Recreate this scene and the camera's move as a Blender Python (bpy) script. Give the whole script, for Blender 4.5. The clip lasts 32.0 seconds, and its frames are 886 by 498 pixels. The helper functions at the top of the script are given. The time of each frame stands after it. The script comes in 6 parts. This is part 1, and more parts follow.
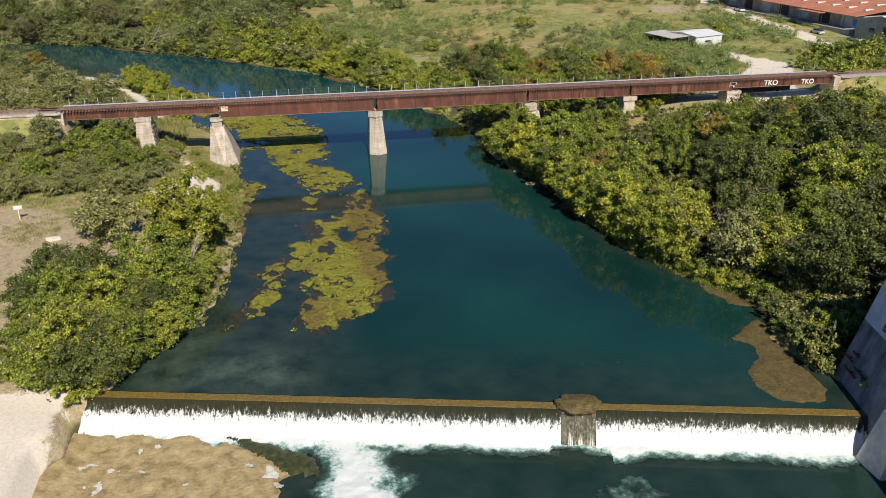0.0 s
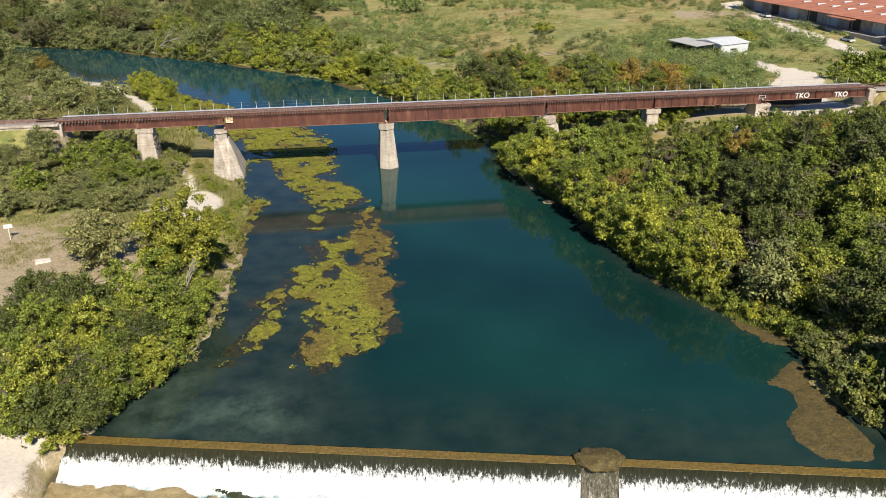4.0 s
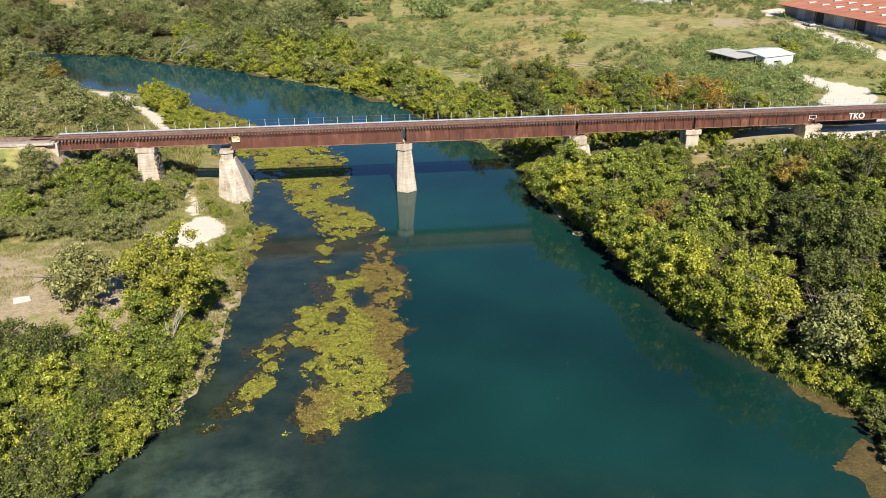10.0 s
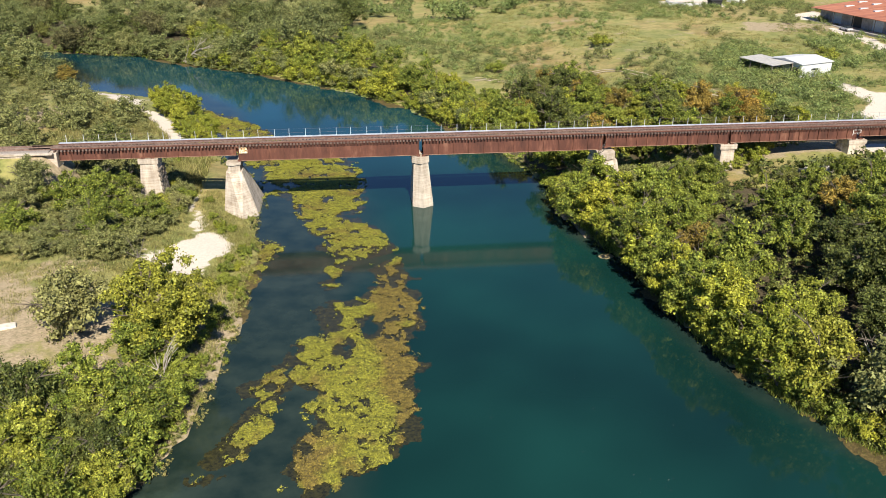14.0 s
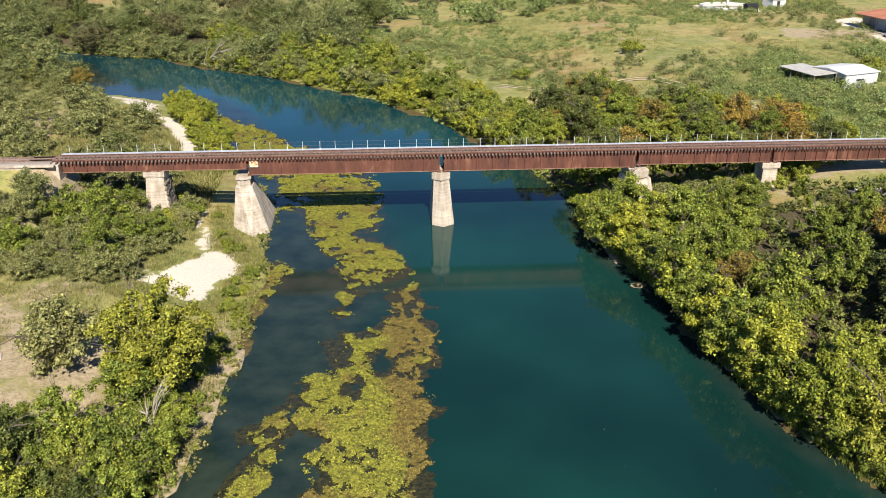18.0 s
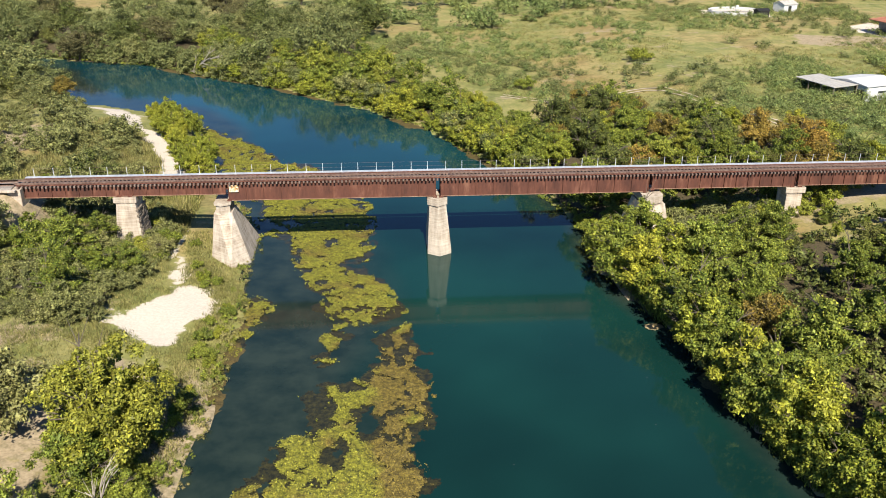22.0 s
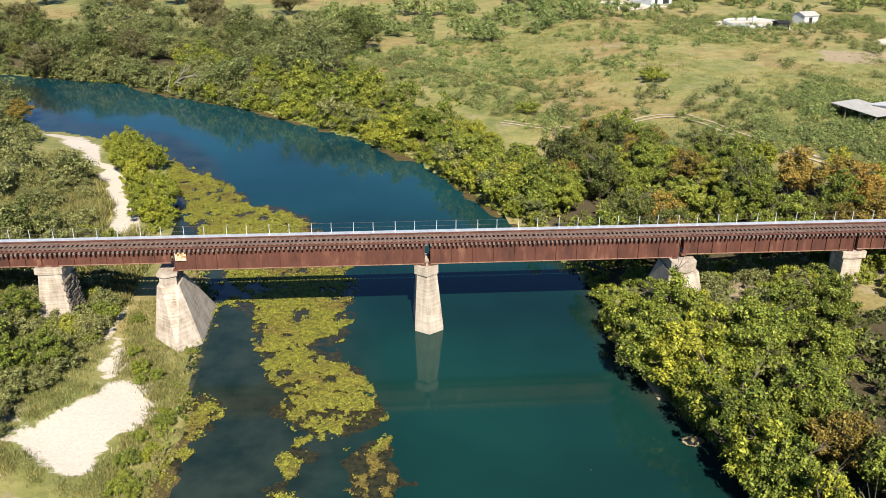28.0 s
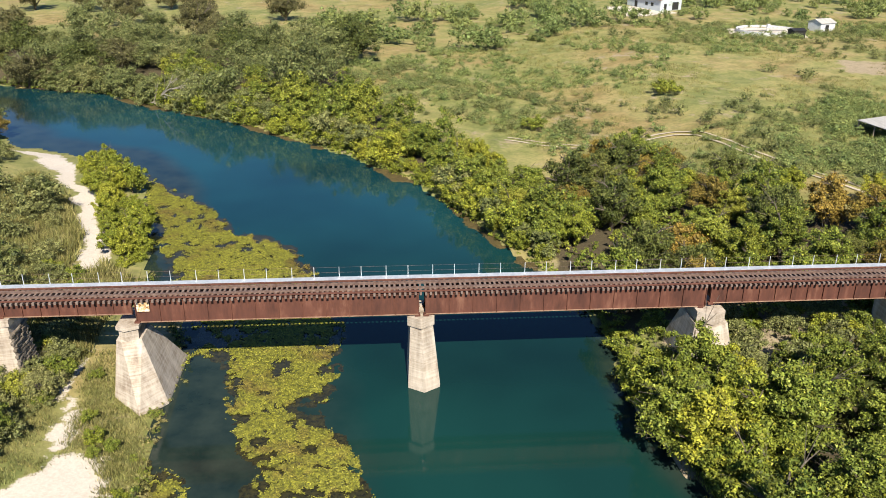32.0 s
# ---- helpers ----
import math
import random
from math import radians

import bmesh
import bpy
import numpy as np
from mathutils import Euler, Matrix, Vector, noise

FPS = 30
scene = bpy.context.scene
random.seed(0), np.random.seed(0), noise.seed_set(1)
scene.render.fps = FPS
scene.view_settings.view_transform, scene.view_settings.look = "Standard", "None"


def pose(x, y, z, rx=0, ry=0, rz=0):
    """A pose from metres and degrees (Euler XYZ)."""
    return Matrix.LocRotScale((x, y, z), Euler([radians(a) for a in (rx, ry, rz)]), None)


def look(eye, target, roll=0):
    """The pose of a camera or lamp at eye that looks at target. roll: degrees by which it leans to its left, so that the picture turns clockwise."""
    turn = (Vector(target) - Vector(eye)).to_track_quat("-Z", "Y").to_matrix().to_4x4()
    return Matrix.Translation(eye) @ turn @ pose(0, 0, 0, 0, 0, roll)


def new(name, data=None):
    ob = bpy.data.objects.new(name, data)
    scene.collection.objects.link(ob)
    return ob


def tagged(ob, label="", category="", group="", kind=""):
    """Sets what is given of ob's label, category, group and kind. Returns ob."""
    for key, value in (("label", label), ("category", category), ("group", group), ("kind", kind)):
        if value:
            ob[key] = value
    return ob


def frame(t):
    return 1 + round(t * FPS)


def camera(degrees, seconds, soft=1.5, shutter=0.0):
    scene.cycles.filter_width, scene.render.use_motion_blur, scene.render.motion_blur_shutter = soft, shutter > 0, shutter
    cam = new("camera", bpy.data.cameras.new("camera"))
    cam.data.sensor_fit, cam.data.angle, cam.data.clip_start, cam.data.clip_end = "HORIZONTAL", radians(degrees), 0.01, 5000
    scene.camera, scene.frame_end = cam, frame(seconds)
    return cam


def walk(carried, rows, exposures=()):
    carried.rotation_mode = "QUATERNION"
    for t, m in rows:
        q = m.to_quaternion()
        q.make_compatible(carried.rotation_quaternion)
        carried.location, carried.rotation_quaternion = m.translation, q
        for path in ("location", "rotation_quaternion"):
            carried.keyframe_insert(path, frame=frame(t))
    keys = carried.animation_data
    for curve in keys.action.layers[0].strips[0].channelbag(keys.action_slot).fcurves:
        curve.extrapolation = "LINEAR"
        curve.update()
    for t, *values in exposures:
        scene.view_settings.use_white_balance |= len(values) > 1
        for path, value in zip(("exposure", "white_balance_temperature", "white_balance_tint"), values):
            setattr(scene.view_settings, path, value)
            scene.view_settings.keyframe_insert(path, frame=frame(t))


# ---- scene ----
cam = camera(56.7, 32.0, soft=0.9)
PATH = [
    (0, (-15.020, -147.349, 43.465), (-14.6670, -145.5423, 42.6828), -0.28),
    (1, (-14.629, -145.562, 43.508), (-14.2838, -143.7537, 42.7252), -0.18),
    (2, (-14.088, -143.774, 43.590), (-13.7527, -141.9644, 42.8082), -0.16),
    (3, (-13.613, -141.994, 43.719), (-13.2876, -140.1820, 42.9374), -0.17),
    (4, (-13.149, -140.215, 43.856), (-12.8330, -138.4005, 43.0750), -0.16),
    (4.5, (-12.921, -139.287, 43.931), (-12.6105, -137.4723, 43.1505), -0.15),
    (6.5, (-11.838, -135.707, 44.154), (-11.5485, -133.8879, 43.3750), -0.15),
    (7, (-11.559, -134.776, 44.205), (-11.2750, -132.9562, 43.4259), -0.15),
    (8, (-11.177, -132.963, 44.234), (-10.9029, -131.1414, 43.4562), -0.16),
    (9, (-10.681, -131.068, 44.200), (-10.4185, -129.2447, 43.4216), -0.18),
    (10, (-10.273, -129.154, 44.183), (-10.0199, -127.3294, 43.4051), -0.16),
    (11, (-9.856, -127.206, 44.206), (-9.6131, -125.3802, 43.4268), -0.11),
    (12, (-9.466, -125.209, 44.217), (-9.2330, -123.3821, 43.4372), -0.10),
    (13, (-9.106, -123.248, 44.206), (-8.8858, -121.4200, 43.4261), -0.05),
    (13.5, (-8.912, -122.230, 44.232), (-8.7002, -120.4013, 43.4515), -0.02),
    (14, (-8.760, -121.241, 44.282), (-8.5557, -119.4118, 43.5004), 0.00),
    (14.5, (-8.590, -120.260, 44.317), (-8.3935, -118.4301, 43.5345), 0.04),
    (16.5, (-7.912, -116.207, 44.368), (-7.7471, -114.3742, 43.5853), 0.14),
    (17, (-7.716, -115.196, 44.385), (-7.5592, -113.3619, 43.6028), 0.15),
    (17.5, (-7.581, -114.211, 44.389), (-7.4298, -112.3764, 43.6065), 0.16),
    (18, (-7.439, -113.299, 44.386), (-7.2921, -111.4642, 43.6030), 0.18),
    (18.5, (-7.297, -112.403, 44.388), (-7.1527, -110.5682, 43.6052), 0.19),
    (19, (-7.112, -111.515, 44.405), (-6.9687, -109.6803, 43.6229), 0.19),
    (19.5, (-6.958, -110.554, 44.402), (-6.8143, -108.7189, 43.6191), 0.20),
    (20, (-6.826, -109.386, 44.421), (-6.6827, -107.5511, 43.6373), 0.20),
    (20.5, (-6.642, -107.961, 44.427), (-6.4982, -106.1265, 43.6441), 0.21),
    (21, (-6.463, -106.352, 44.460), (-6.3192, -104.5170, 43.6778), 0.22),
    (22, (-5.995, -103.071, 44.577), (-5.8511, -101.2358, 43.7946), 0.27),
    (23, (-5.595, -100.154, 44.777), (-5.4504, -98.3191, 43.9946), 0.21),
    (24, (-5.172, -97.260, 44.878), (-5.0281, -95.4243, 44.0962), 0.20),
    (25, (-4.709, -93.996, 44.942), (-4.5660, -92.1602, 44.1614), 0.21),
    (25.5, (-4.554, -92.225, 44.981), (-4.4098, -90.3896, 44.2008), 0.22),
    (27.5, (-3.601, -84.972, 45.236), (-3.4573, -83.1359, 44.4558), 0.29),
    (28, (-3.356, -83.014, 45.326), (-3.2122, -81.1775, 44.5462), 0.31),
    (29, (-2.928, -79.483, 45.473), (-2.7845, -77.6467, 44.6932), 0.34),
    (30, (-2.503, -76.378, 45.563), (-2.3626, -74.5411, 44.7837), 0.36),
    (30.5, (-2.358, -74.841, 45.599), (-2.2181, -73.0041, 44.8207), 0.36),
    (31, (-2.177, -73.600, 45.618), (-2.0386, -71.7623, 44.8404), 0.36),
    (31.5, (-2.073, -72.610, 45.622), (-1.9339, -70.7721, 44.8452), 0.35),
    (32, (-1.926, -71.775, 45.620), (-1.7884, -69.9372, 44.8430), 0.35),
]
walk(cam, [(t, look(eye, target, roll)) for t, eye, target, roll in PATH], exposures=((0, 0.32), (4, 0.46), (7, 0.63), (14, 0.75), (32, 0.73)))

# ---- light ----
SUN_FROM = Vector((0.07, -1.10, 1.0)).normalized()
world = bpy.data.worlds.new("world")
scene.world = world
world.use_nodes = True
wn = world.node_tree
sky = wn.nodes.new("ShaderNodeTexSky")
sky.sky_type = "NISHITA"
sky.sun_disc = False
sky.sun_elevation = math.asin(SUN_FROM.z)
sky.sun_rotation = math.atan2(SUN_FROM.x, SUN_FROM.y)
sky.altitude = 200
sky.air_density, sky.dust_density, sky.ozone_density = 1.0, 0.0, 6.0
clear_blue = wn.nodes.new("ShaderNodeMix")
clear_blue.data_type, clear_blue.blend_type = "RGBA", "MULTIPLY"
clear_blue.inputs[0].default_value = 1.0
clear_blue.inputs[7].default_value = (0.80, 1.0, 1.22, 1)
wn.links.new(sky.outputs[0], clear_blue.inputs[6])
wn.links.new(clear_blue.outputs[2], wn.nodes["Background"].inputs[0])
wn.nodes["Background"].inputs[1].default_value = 0.050
sun = new("sun", bpy.data.lights.new("sun", "SUN"))
sun.data.energy, sun.data.angle, sun.data.color = 5.0, radians(0.55), (1.0, 0.91, 0.77)
sun.matrix_world = look(SUN_FROM * 300, (0, 0, 0))


# ---- materials ----
def rgb(h):
    return (*[((int(h[i:i + 2], 16) / 255 + 0.055) / 1.055) ** 2.4 if int(h[i:i + 2], 16) > 10 else int(h[i:i + 2], 16) / 3294 for i in (0, 2, 4)], 1)


class Mat:
    """A small builder for node materials."""

    def __init__(self, name, rough=0.8, metal=0.0):
        self.m = bpy.data.materials.new(name)
        self.m.use_nodes = True
        self.t = self.m.node_tree
        self.b = self.t.nodes["Principled BSDF"]
        self.b.inputs["Roughness"].default_value = rough
        self.b.inputs["Metallic"].default_value = metal
        self.geo = self.node("ShaderNodeNewGeometry")
        self.pos = self.geo.outputs["Position"]

    def node(self, kind, **kw):
        n = self.t.nodes.new(kind)
        for k, v in kw.items():
            n.inputs[k].default_value = v
        return n

    def link(self, a, b):
        self.t.links.new(a, b)

    def noise(self, scale, detail=4.0, rough=0.6, stretch=(1, 1, 1), local=False):
        src = self.pos
        if local:
            src = self.node("ShaderNodeTexCoord").outputs["Object"]
        mp = self.node("ShaderNodeMapping")
        mp.inputs["Scale"].default_value = stretch
        self.link(src, mp.inputs[0])
        n = self.node("ShaderNodeTexNoise", Scale=scale, Detail=detail, Roughness=rough)
        self.link(mp.outputs[0], n.inputs["Vector"])
        return n.outputs[0]

    def ramp(self, fac, stops):
        r = self.node("ShaderNodeValToRGB")
        e = r.color_ramp.elements
        while len(e) < len(stops):
            e.new(0.5)
        for el, (p, c) in zip(e, stops):
            el.position = p
            el.color = c if len(c) == 4 else (*c, 1)
        self.link(fac, r.inputs[0])
        return r.outputs[0]

    def mix(self, fac, a, b, mode="MIX"):
        n = self.t.nodes.new("ShaderNodeMix")
        n.data_type, n.blend_type = "RGBA", mode
        for v, i in ((fac, 0), (a, 6), (b, 7)):
            if isinstance(v, (int, float)):
                n.inputs[i].default_value = v
            elif isinstance(v, tuple):
                n.inputs[i].default_value = v if len(v) == 4 else (*v, 1)
            else:
                self.link(v, n.inputs[i])
        return n.outputs[2]

    def math(self, op, a, b=0.0, clamp=False):
        n = self.t.nodes.new("ShaderNodeMath")
        n.operation, n.use_clamp = op, clamp
        for v, i in ((a, 0), (b, 1)):
            if isinstance(v, (int, float)):
                n.inputs[i].default_value = v
            else:
                self.link(v, n.inputs[i])
        return n.outputs[0]

    def attr(self, name):
        n = self.t.nodes.new("ShaderNodeAttribute")
        n.attribute_name = name
        return n.outputs["Fac"]

    def axis(self, i):
        n = self.t.nodes.new("ShaderNodeSeparateXYZ")
        self.link(self.pos, n.inputs[0])
        return n.outputs[i]

    def random(self):
        return self.t.nodes.new("ShaderNodeObjectInfo").outputs["Random"]

    def island(self):
        return self.geo.outputs["Random Per Island"]

    def color(self, c):
        if isinstance(c, tuple):
            self.b.inputs["Base Color"].default_value = c if len(c) == 4 else (*c, 1)
        else:
            self.link(c, self.b.inputs["Base Color"])
        return self

    def bump(self, h, strength=0.4, distance=0.05):
        n = self.node("ShaderNodeBump", Strength=strength, Distance=distance)
        self.link(h, n.inputs["Height"])
        self.link(n.outputs[0], self.b.inputs["Normal"])
        return self


def leaf_material(name, dark, mid, light, yellow, share=0.25):
    """Leaves that vary from clump to clump and from tree to tree."""
    m = Mat(name, 0.55)
    hue = m.ramp(m.island(), [(0.0, dark), (0.45, mid), (0.85, light), (1.0, yellow)])
    patch = m.ramp(m.noise(0.45, 3, 0.6), [(0.42, (0, 0, 0)), (0.72, (1, 1, 1))])
    warm = m.mix(m.math("MULTIPLY", patch, share), hue, yellow)
    own = m.math("FRACT", m.math("ADD", m.random(), m.attr("tone")))
    tree = m.mix(0.4, warm, m.ramp(own, [(0, dark), (0.4, mid), (0.75, light), (1, yellow)]))
    flick = m.math("FRACT", m.math("MULTIPLY", m.island(), 37.0))
    tree = m.mix(1.0, tree, m.ramp(flick, [(0, (0.33, 0.33, 0.33)), (1, (1.62, 1.62, 1.62))]), "MULTIPLY")
    m.color(tree)
    m.b.inputs["Specular IOR Level"].default_value = 0.25
    tr = m.node("ShaderNodeBsdfTranslucent")
    m.link(m.mix(0.5, tree, light), tr.inputs[0])
    mx = m.node("ShaderNodeMixShader", Fac=0.06)
    m.link(m.b.outputs[0], mx.inputs[1])
    m.link(tr.outputs[0], mx.inputs[2])
    m.link(mx.outputs[0], m.t.nodes["Material Output"].inputs[0])
    return m.m


LEAF = {
    "oak": leaf_material("leaf_oak", (0.030, 0.046, 0.012), (0.082, 0.106, 0.026), (0.140, 0.162, 0.040), (0.22, 0.21, 0.050), 0.25),
    "olive": leaf_material("leaf_olive", (0.060, 0.062, 0.026), (0.115, 0.112, 0.044), (0.170, 0.160, 0.062), (0.24, 0.20, 0.080), 0.3),
    "elm": leaf_material("leaf_elm", (0.052, 0.080, 0.015), (0.140, 0.186, 0.030), (0.235, 0.278, 0.042), (0.37, 0.34, 0.046), 0.35),
    "gold": leaf_material("leaf_gold", (0.076, 0.104, 0.016), (0.180, 0.222, 0.028), (0.290, 0.315, 0.038), (0.43, 0.40, 0.043), 0.4),
    "grey": leaf_material("leaf_grey", (0.100, 0.116, 0.042), (0.172, 0.188, 0.064), (0.235, 0.248, 0.085), (0.30, 0.28, 0.105), 0.2),
    "lime": leaf_material("leaf_lime", (0.046, 0.070, 0.012), (0.115, 0.148, 0.025), (0.200, 0.228, 0.036), (0.41, 0.37, 0.043), 0.28),
    "rust": leaf_material("leaf_rust", (0.10, 0.092, 0.024), (0.22, 0.175, 0.036), (0.31, 0.23, 0.046), (0.40, 0.24, 0.05), 0.4),
    "far": leaf_material("leaf_far", (0.076, 0.098, 0.034), (0.140, 0.168, 0.056), (0.205, 0.226, 0.078), (0.28, 0.262, 0.092), 0.3),
    "scrub": leaf_material("leaf_scrub", (0.100, 0.150, 0.050), (0.160, 0.215, 0.068), (0.225, 0.275, 0.085), (0.34, 0.34, 0.10), 0.2),
    "reed": leaf_material("leaf_reed", (0.095, 0.115, 0.030), (0.185, 0.190, 0.055), (0.30, 0.27, 0.095), (0.41, 0.34, 0.15), 0.3),
}
m = Mat("bark", 0.9)
MAT_BARK = m.color(m.ramp(m.noise(3, 5, 0.6, (4, 4, 0.7)), [(0.3, (0.05, 0.04, 0.03)), (0.7, (0.19, 0.16, 0.125))])).m
m.bump(m.noise(9, 4, 0.6, (5, 5, 0.6)), 0.6, 0.04)
m = Mat("bark_pale", 0.85)
MAT_BARK_PALE = m.color(m.ramp(m.noise(2.2, 5, 0.6, (3, 3, 0.8)), [(0.3, (0.20, 0.17, 0.14)), (0.7, (0.50, 0.46, 0.40))])).m

# meadow, bank soil, limestone and sand, laid by the shape of the land
m = Mat("ground", 0.95)
n_big, n_mid, n_fine = m.noise(0.035, 4, 0.6), m.noise(0.22, 5, 0.65), m.noise(3.5, 6, 0.7)
grass = m.mix(n_fine, m.ramp(n_mid, [(0.32, (0.120, 0.140, 0.036)), (0.46, (0.235, 0.240, 0.068)), (0.60, (0.40, 0.345, 0.135))]),
              m.ramp(n_big, [(0.38, (0.13, 0.165, 0.042)), (0.48, (0.235, 0.235, 0.070)), (0.56, (0.33, 0.25, 0.105)), (0.66, (0.30, 0.165, 0.075))]))
speck = m.ramp(m.noise(1.1, 4, 0.75), [(0.40, (1, 1, 1)), (0.54, (0, 0, 0))])
grass = m.mix(m.math("MULTIPLY", speck, 0.3), grass, (0.050, 0.072, 0.018, 1))
dry = m.ramp(n_fine, [(0.25, (0.21, 0.165, 0.100)), (0.55, (0.40, 0.320, 0.210)), (0.8, (0.50, 0.425, 0.295))])
sand = m.ramp(n_fine, [(0.2, (0.48, 0.41, 0.33)), (0.55, (0.62, 0.56, 0.48)), (0.85, (0.72, 0.66, 0.58))])
bed = m.ramp(n_mid, [(0.35, (0.030, 0.026, 0.012)), (0.65, (0.10, 0.082, 0.035))])
edge = m.math("MULTIPLY", m.math("SUBTRACT", n_mid, 0.5), 0.75)


def masked(mat, base, over, name, soft=edge):
    f = mat.math("ADD", mat.attr(name), soft)
    return mat.mix(mat.ramp(f, [(0.42, (0, 0, 0)), (0.58, (1, 1, 1))]), base, over)


dry = m.mix(m.math("MULTIPLY", speck, 0.35), dry, (0.10, 0.105, 0.035, 1))
c = masked(m, grass, dry, "dry", m.math("MULTIPLY", m.math("SUBTRACT", m.noise(0.16, 5, 0.7), 0.5), 1.5))
c = masked(m, c, sand, "sand", m.math("MULTIPLY", m.math("SUBTRACT", m.noise(0.6, 6, 0.8), 0.5), 1.7))
c = masked(m, c, m.ramp(n_fine, [(0.3, (0.035, 0.028, 0.014)), (0.7, (0.115, 0.090, 0.045))]), "litter")
c = masked(m, c, bed, "bed")
m.color(c)
m.bump(n_fine, 0.5, 0.08)
MAT_GROUND = m.m

# river water: coloured by depth and painted sky reflection upstream, glossy on top
m = Mat("river_water", 0.075)
m.b.inputs["IOR"].default_value = 1.36
n1 = m.noise(0.03, 3, 0.5)
deep = m.ramp(n1, [(0.35, (0.004, 0.022, 0.020)), (0.65, (0.007, 0.044, 0.037))])
# upstream the body turns bluer: reflected sky put into the colour
deep = m.mix(m.attr("reach_sky"), deep, m.ramp(n1, [(0.35, (0.005, 0.033, 0.042)), (0.65, (0.009, 0.060, 0.073))]))
shoal = m.ramp(m.noise(0.25, 4, 0.6), [(0.35, (0.011, 0.023, 0.020)), (0.65, (0.027, 0.042, 0.033))])
body = m.mix(m.ramp(m.attr("depth"), [(0.15, (0, 0, 0)), (0.85, (1, 1, 1))]), shoal, deep)
m.color(m.mix(m.math("MULTIPLY", m.attr("pale"), m.ramp(m.noise(0.35, 5, 0.65), [(0.38, (0, 0, 0)), (0.68, (1, 1, 1))])), body, (0.075, 0.115, 0.085, 1)))
m.bump(m.noise(1.1, 3, 0.5, (1, 1.6, 1)), 0.034, 0.05)
MAT_WATER = m.m


# ---- small tools ----
def smooth(a):
    a = np.clip(a, 0, 1)
    return a * a * (3 - 2 * a)


def mesh_of(name, verts, faces, mat, shade=False, attrs=None):
    me = bpy.data.meshes.new(name)
    if isinstance(faces, np.ndarray):
        n, k = faces.shape
        me.vertices.add(len(verts))
        me.vertices.foreach_set("co", np.asarray(verts, dtype=np.float32).reshape(-1))
        me.loops.add(n * k)
        me.loops.foreach_set("vertex_index", faces.reshape(-1).astype(np.int32))
        me.polygons.add(n)
        me.polygons.foreach_set("loop_start", np.arange(n, dtype=np.int32) * k)
        me.update(calc_edges=True)
    else:
        me.from_pydata([tuple(v) for v in verts], [], [tuple(f) for f in faces])
    if mat:
        me.materials.append(mat)
    for key, vals in (attrs or {}).items():
        me.attributes.new(key, "FLOAT", "POINT").data.foreach_set("value", np.asarray(vals, dtype=np.float32))
    if shade:
        me.polygons.foreach_set("use_smooth", [True] * len(me.polygons))
    return me


def grid_mesh(name, xs, ys, z, mat, attrs, keep=None):
    """A sheet over the grid xs, ys with heights z, and with the given values at its corners."""
    nx, ny = len(xs), len(ys)
    X, Y = np.meshgrid(xs, ys)
    co = np.stack([X, Y, z], -1).reshape(-1, 3)
    i = np.arange((ny - 1) * nx).reshape(ny - 1, nx)[:, :-1]
    quads = np.stack([i, i + 1, i + 1 + nx, i + nx], -1).reshape(-1, 4)
    if keep is not None:
        quads = quads[keep.reshape(-1)[quads].any(1)]
        used, inv = np.unique(quads, return_inverse=True)
        co, quads = co[used], inv.reshape(-1, 4)
        attrs = {k: v.reshape(-1)[used] for k, v in attrs.items()}
    me = bpy.data.meshes.new(name)
    me.vertices.add(len(co))
    me.vertices.foreach_set("co", co.reshape(-1).astype(np.float32))
    me.loops.add(len(quads) * 4)
    me.loops.foreach_set("vertex_index", quads.reshape(-1).astype(np.int32))
    me.polygons.add(len(quads))
    me.polygons.foreach_set("loop_start", np.arange(len(quads), dtype=np.int32) * 4)
    me.update(calc_edges=True)
    me.polygons.foreach_set("use_smooth", np.ones(len(quads), dtype=bool))
    for key, vals in attrs.items():
        me.attributes.new(key, "FLOAT", "POINT").data.foreach_set("value", vals.reshape(-1).astype(np.float32))
    me.materials.append(mat)
    return me


def fbm(X, Y, scale, seed=0, octaves=4):
    """Cheap smooth value noise in [-1, 1] over arrays."""
    rng = np.random.default_rng(1000 + seed)
    table = rng.random((256, 256)) * 2 - 1
    out, amp, tot = 0, 1.0, 0
    for o in range(octaves):
        x, y = np.asarray(X) / scale * 2 ** o + 31.7 * o + 500, np.asarray(Y) / scale * 2 ** o + 17.3 * o + 500
        i, j = np.floor(x).astype(int), np.floor(y).astype(int)
        u, v = smooth(x - i), smooth(y - j)
        g = lambda a, b: table[(i + a) % 256, (j + b) % 256]
        out = out + amp * ((g(0, 0) * (1 - u) + g(1, 0) * u) * (1 - v) + (g(0, 1) * (1 - u) + g(1, 1) * u) * v)
        tot += amp
        amp *= 0.5
    return out / tot


def seg_dist(X, Y, pts):
    """Distance from arrays of points to a polyline."""
    best = np.full(np.shape(X), 1e9)
    for (ax, ay), (bx, by) in zip(pts[:-1], pts[1:]):
        dx, dy = bx - ax, by - ay
        t = np.clip(((X - ax) * dx + (Y - ay) * dy) / (dx * dx + dy * dy), 0, 1)
        best = np.minimum(best, np.hypot(X - ax - t * dx, Y - ay - t * dy))
    return best


def inside(X, Y, poly):
    res = np.zeros(np.shape(X), bool)
    for (ax, ay), (bx, by) in zip(poly, poly[1:] + poly[:1]):
        hit = (ay > Y) != (by > Y)
        res ^= hit & (X < (bx - ax) * (Y - ay) / ((by - ay) or 1e-9) + ax)
    return res


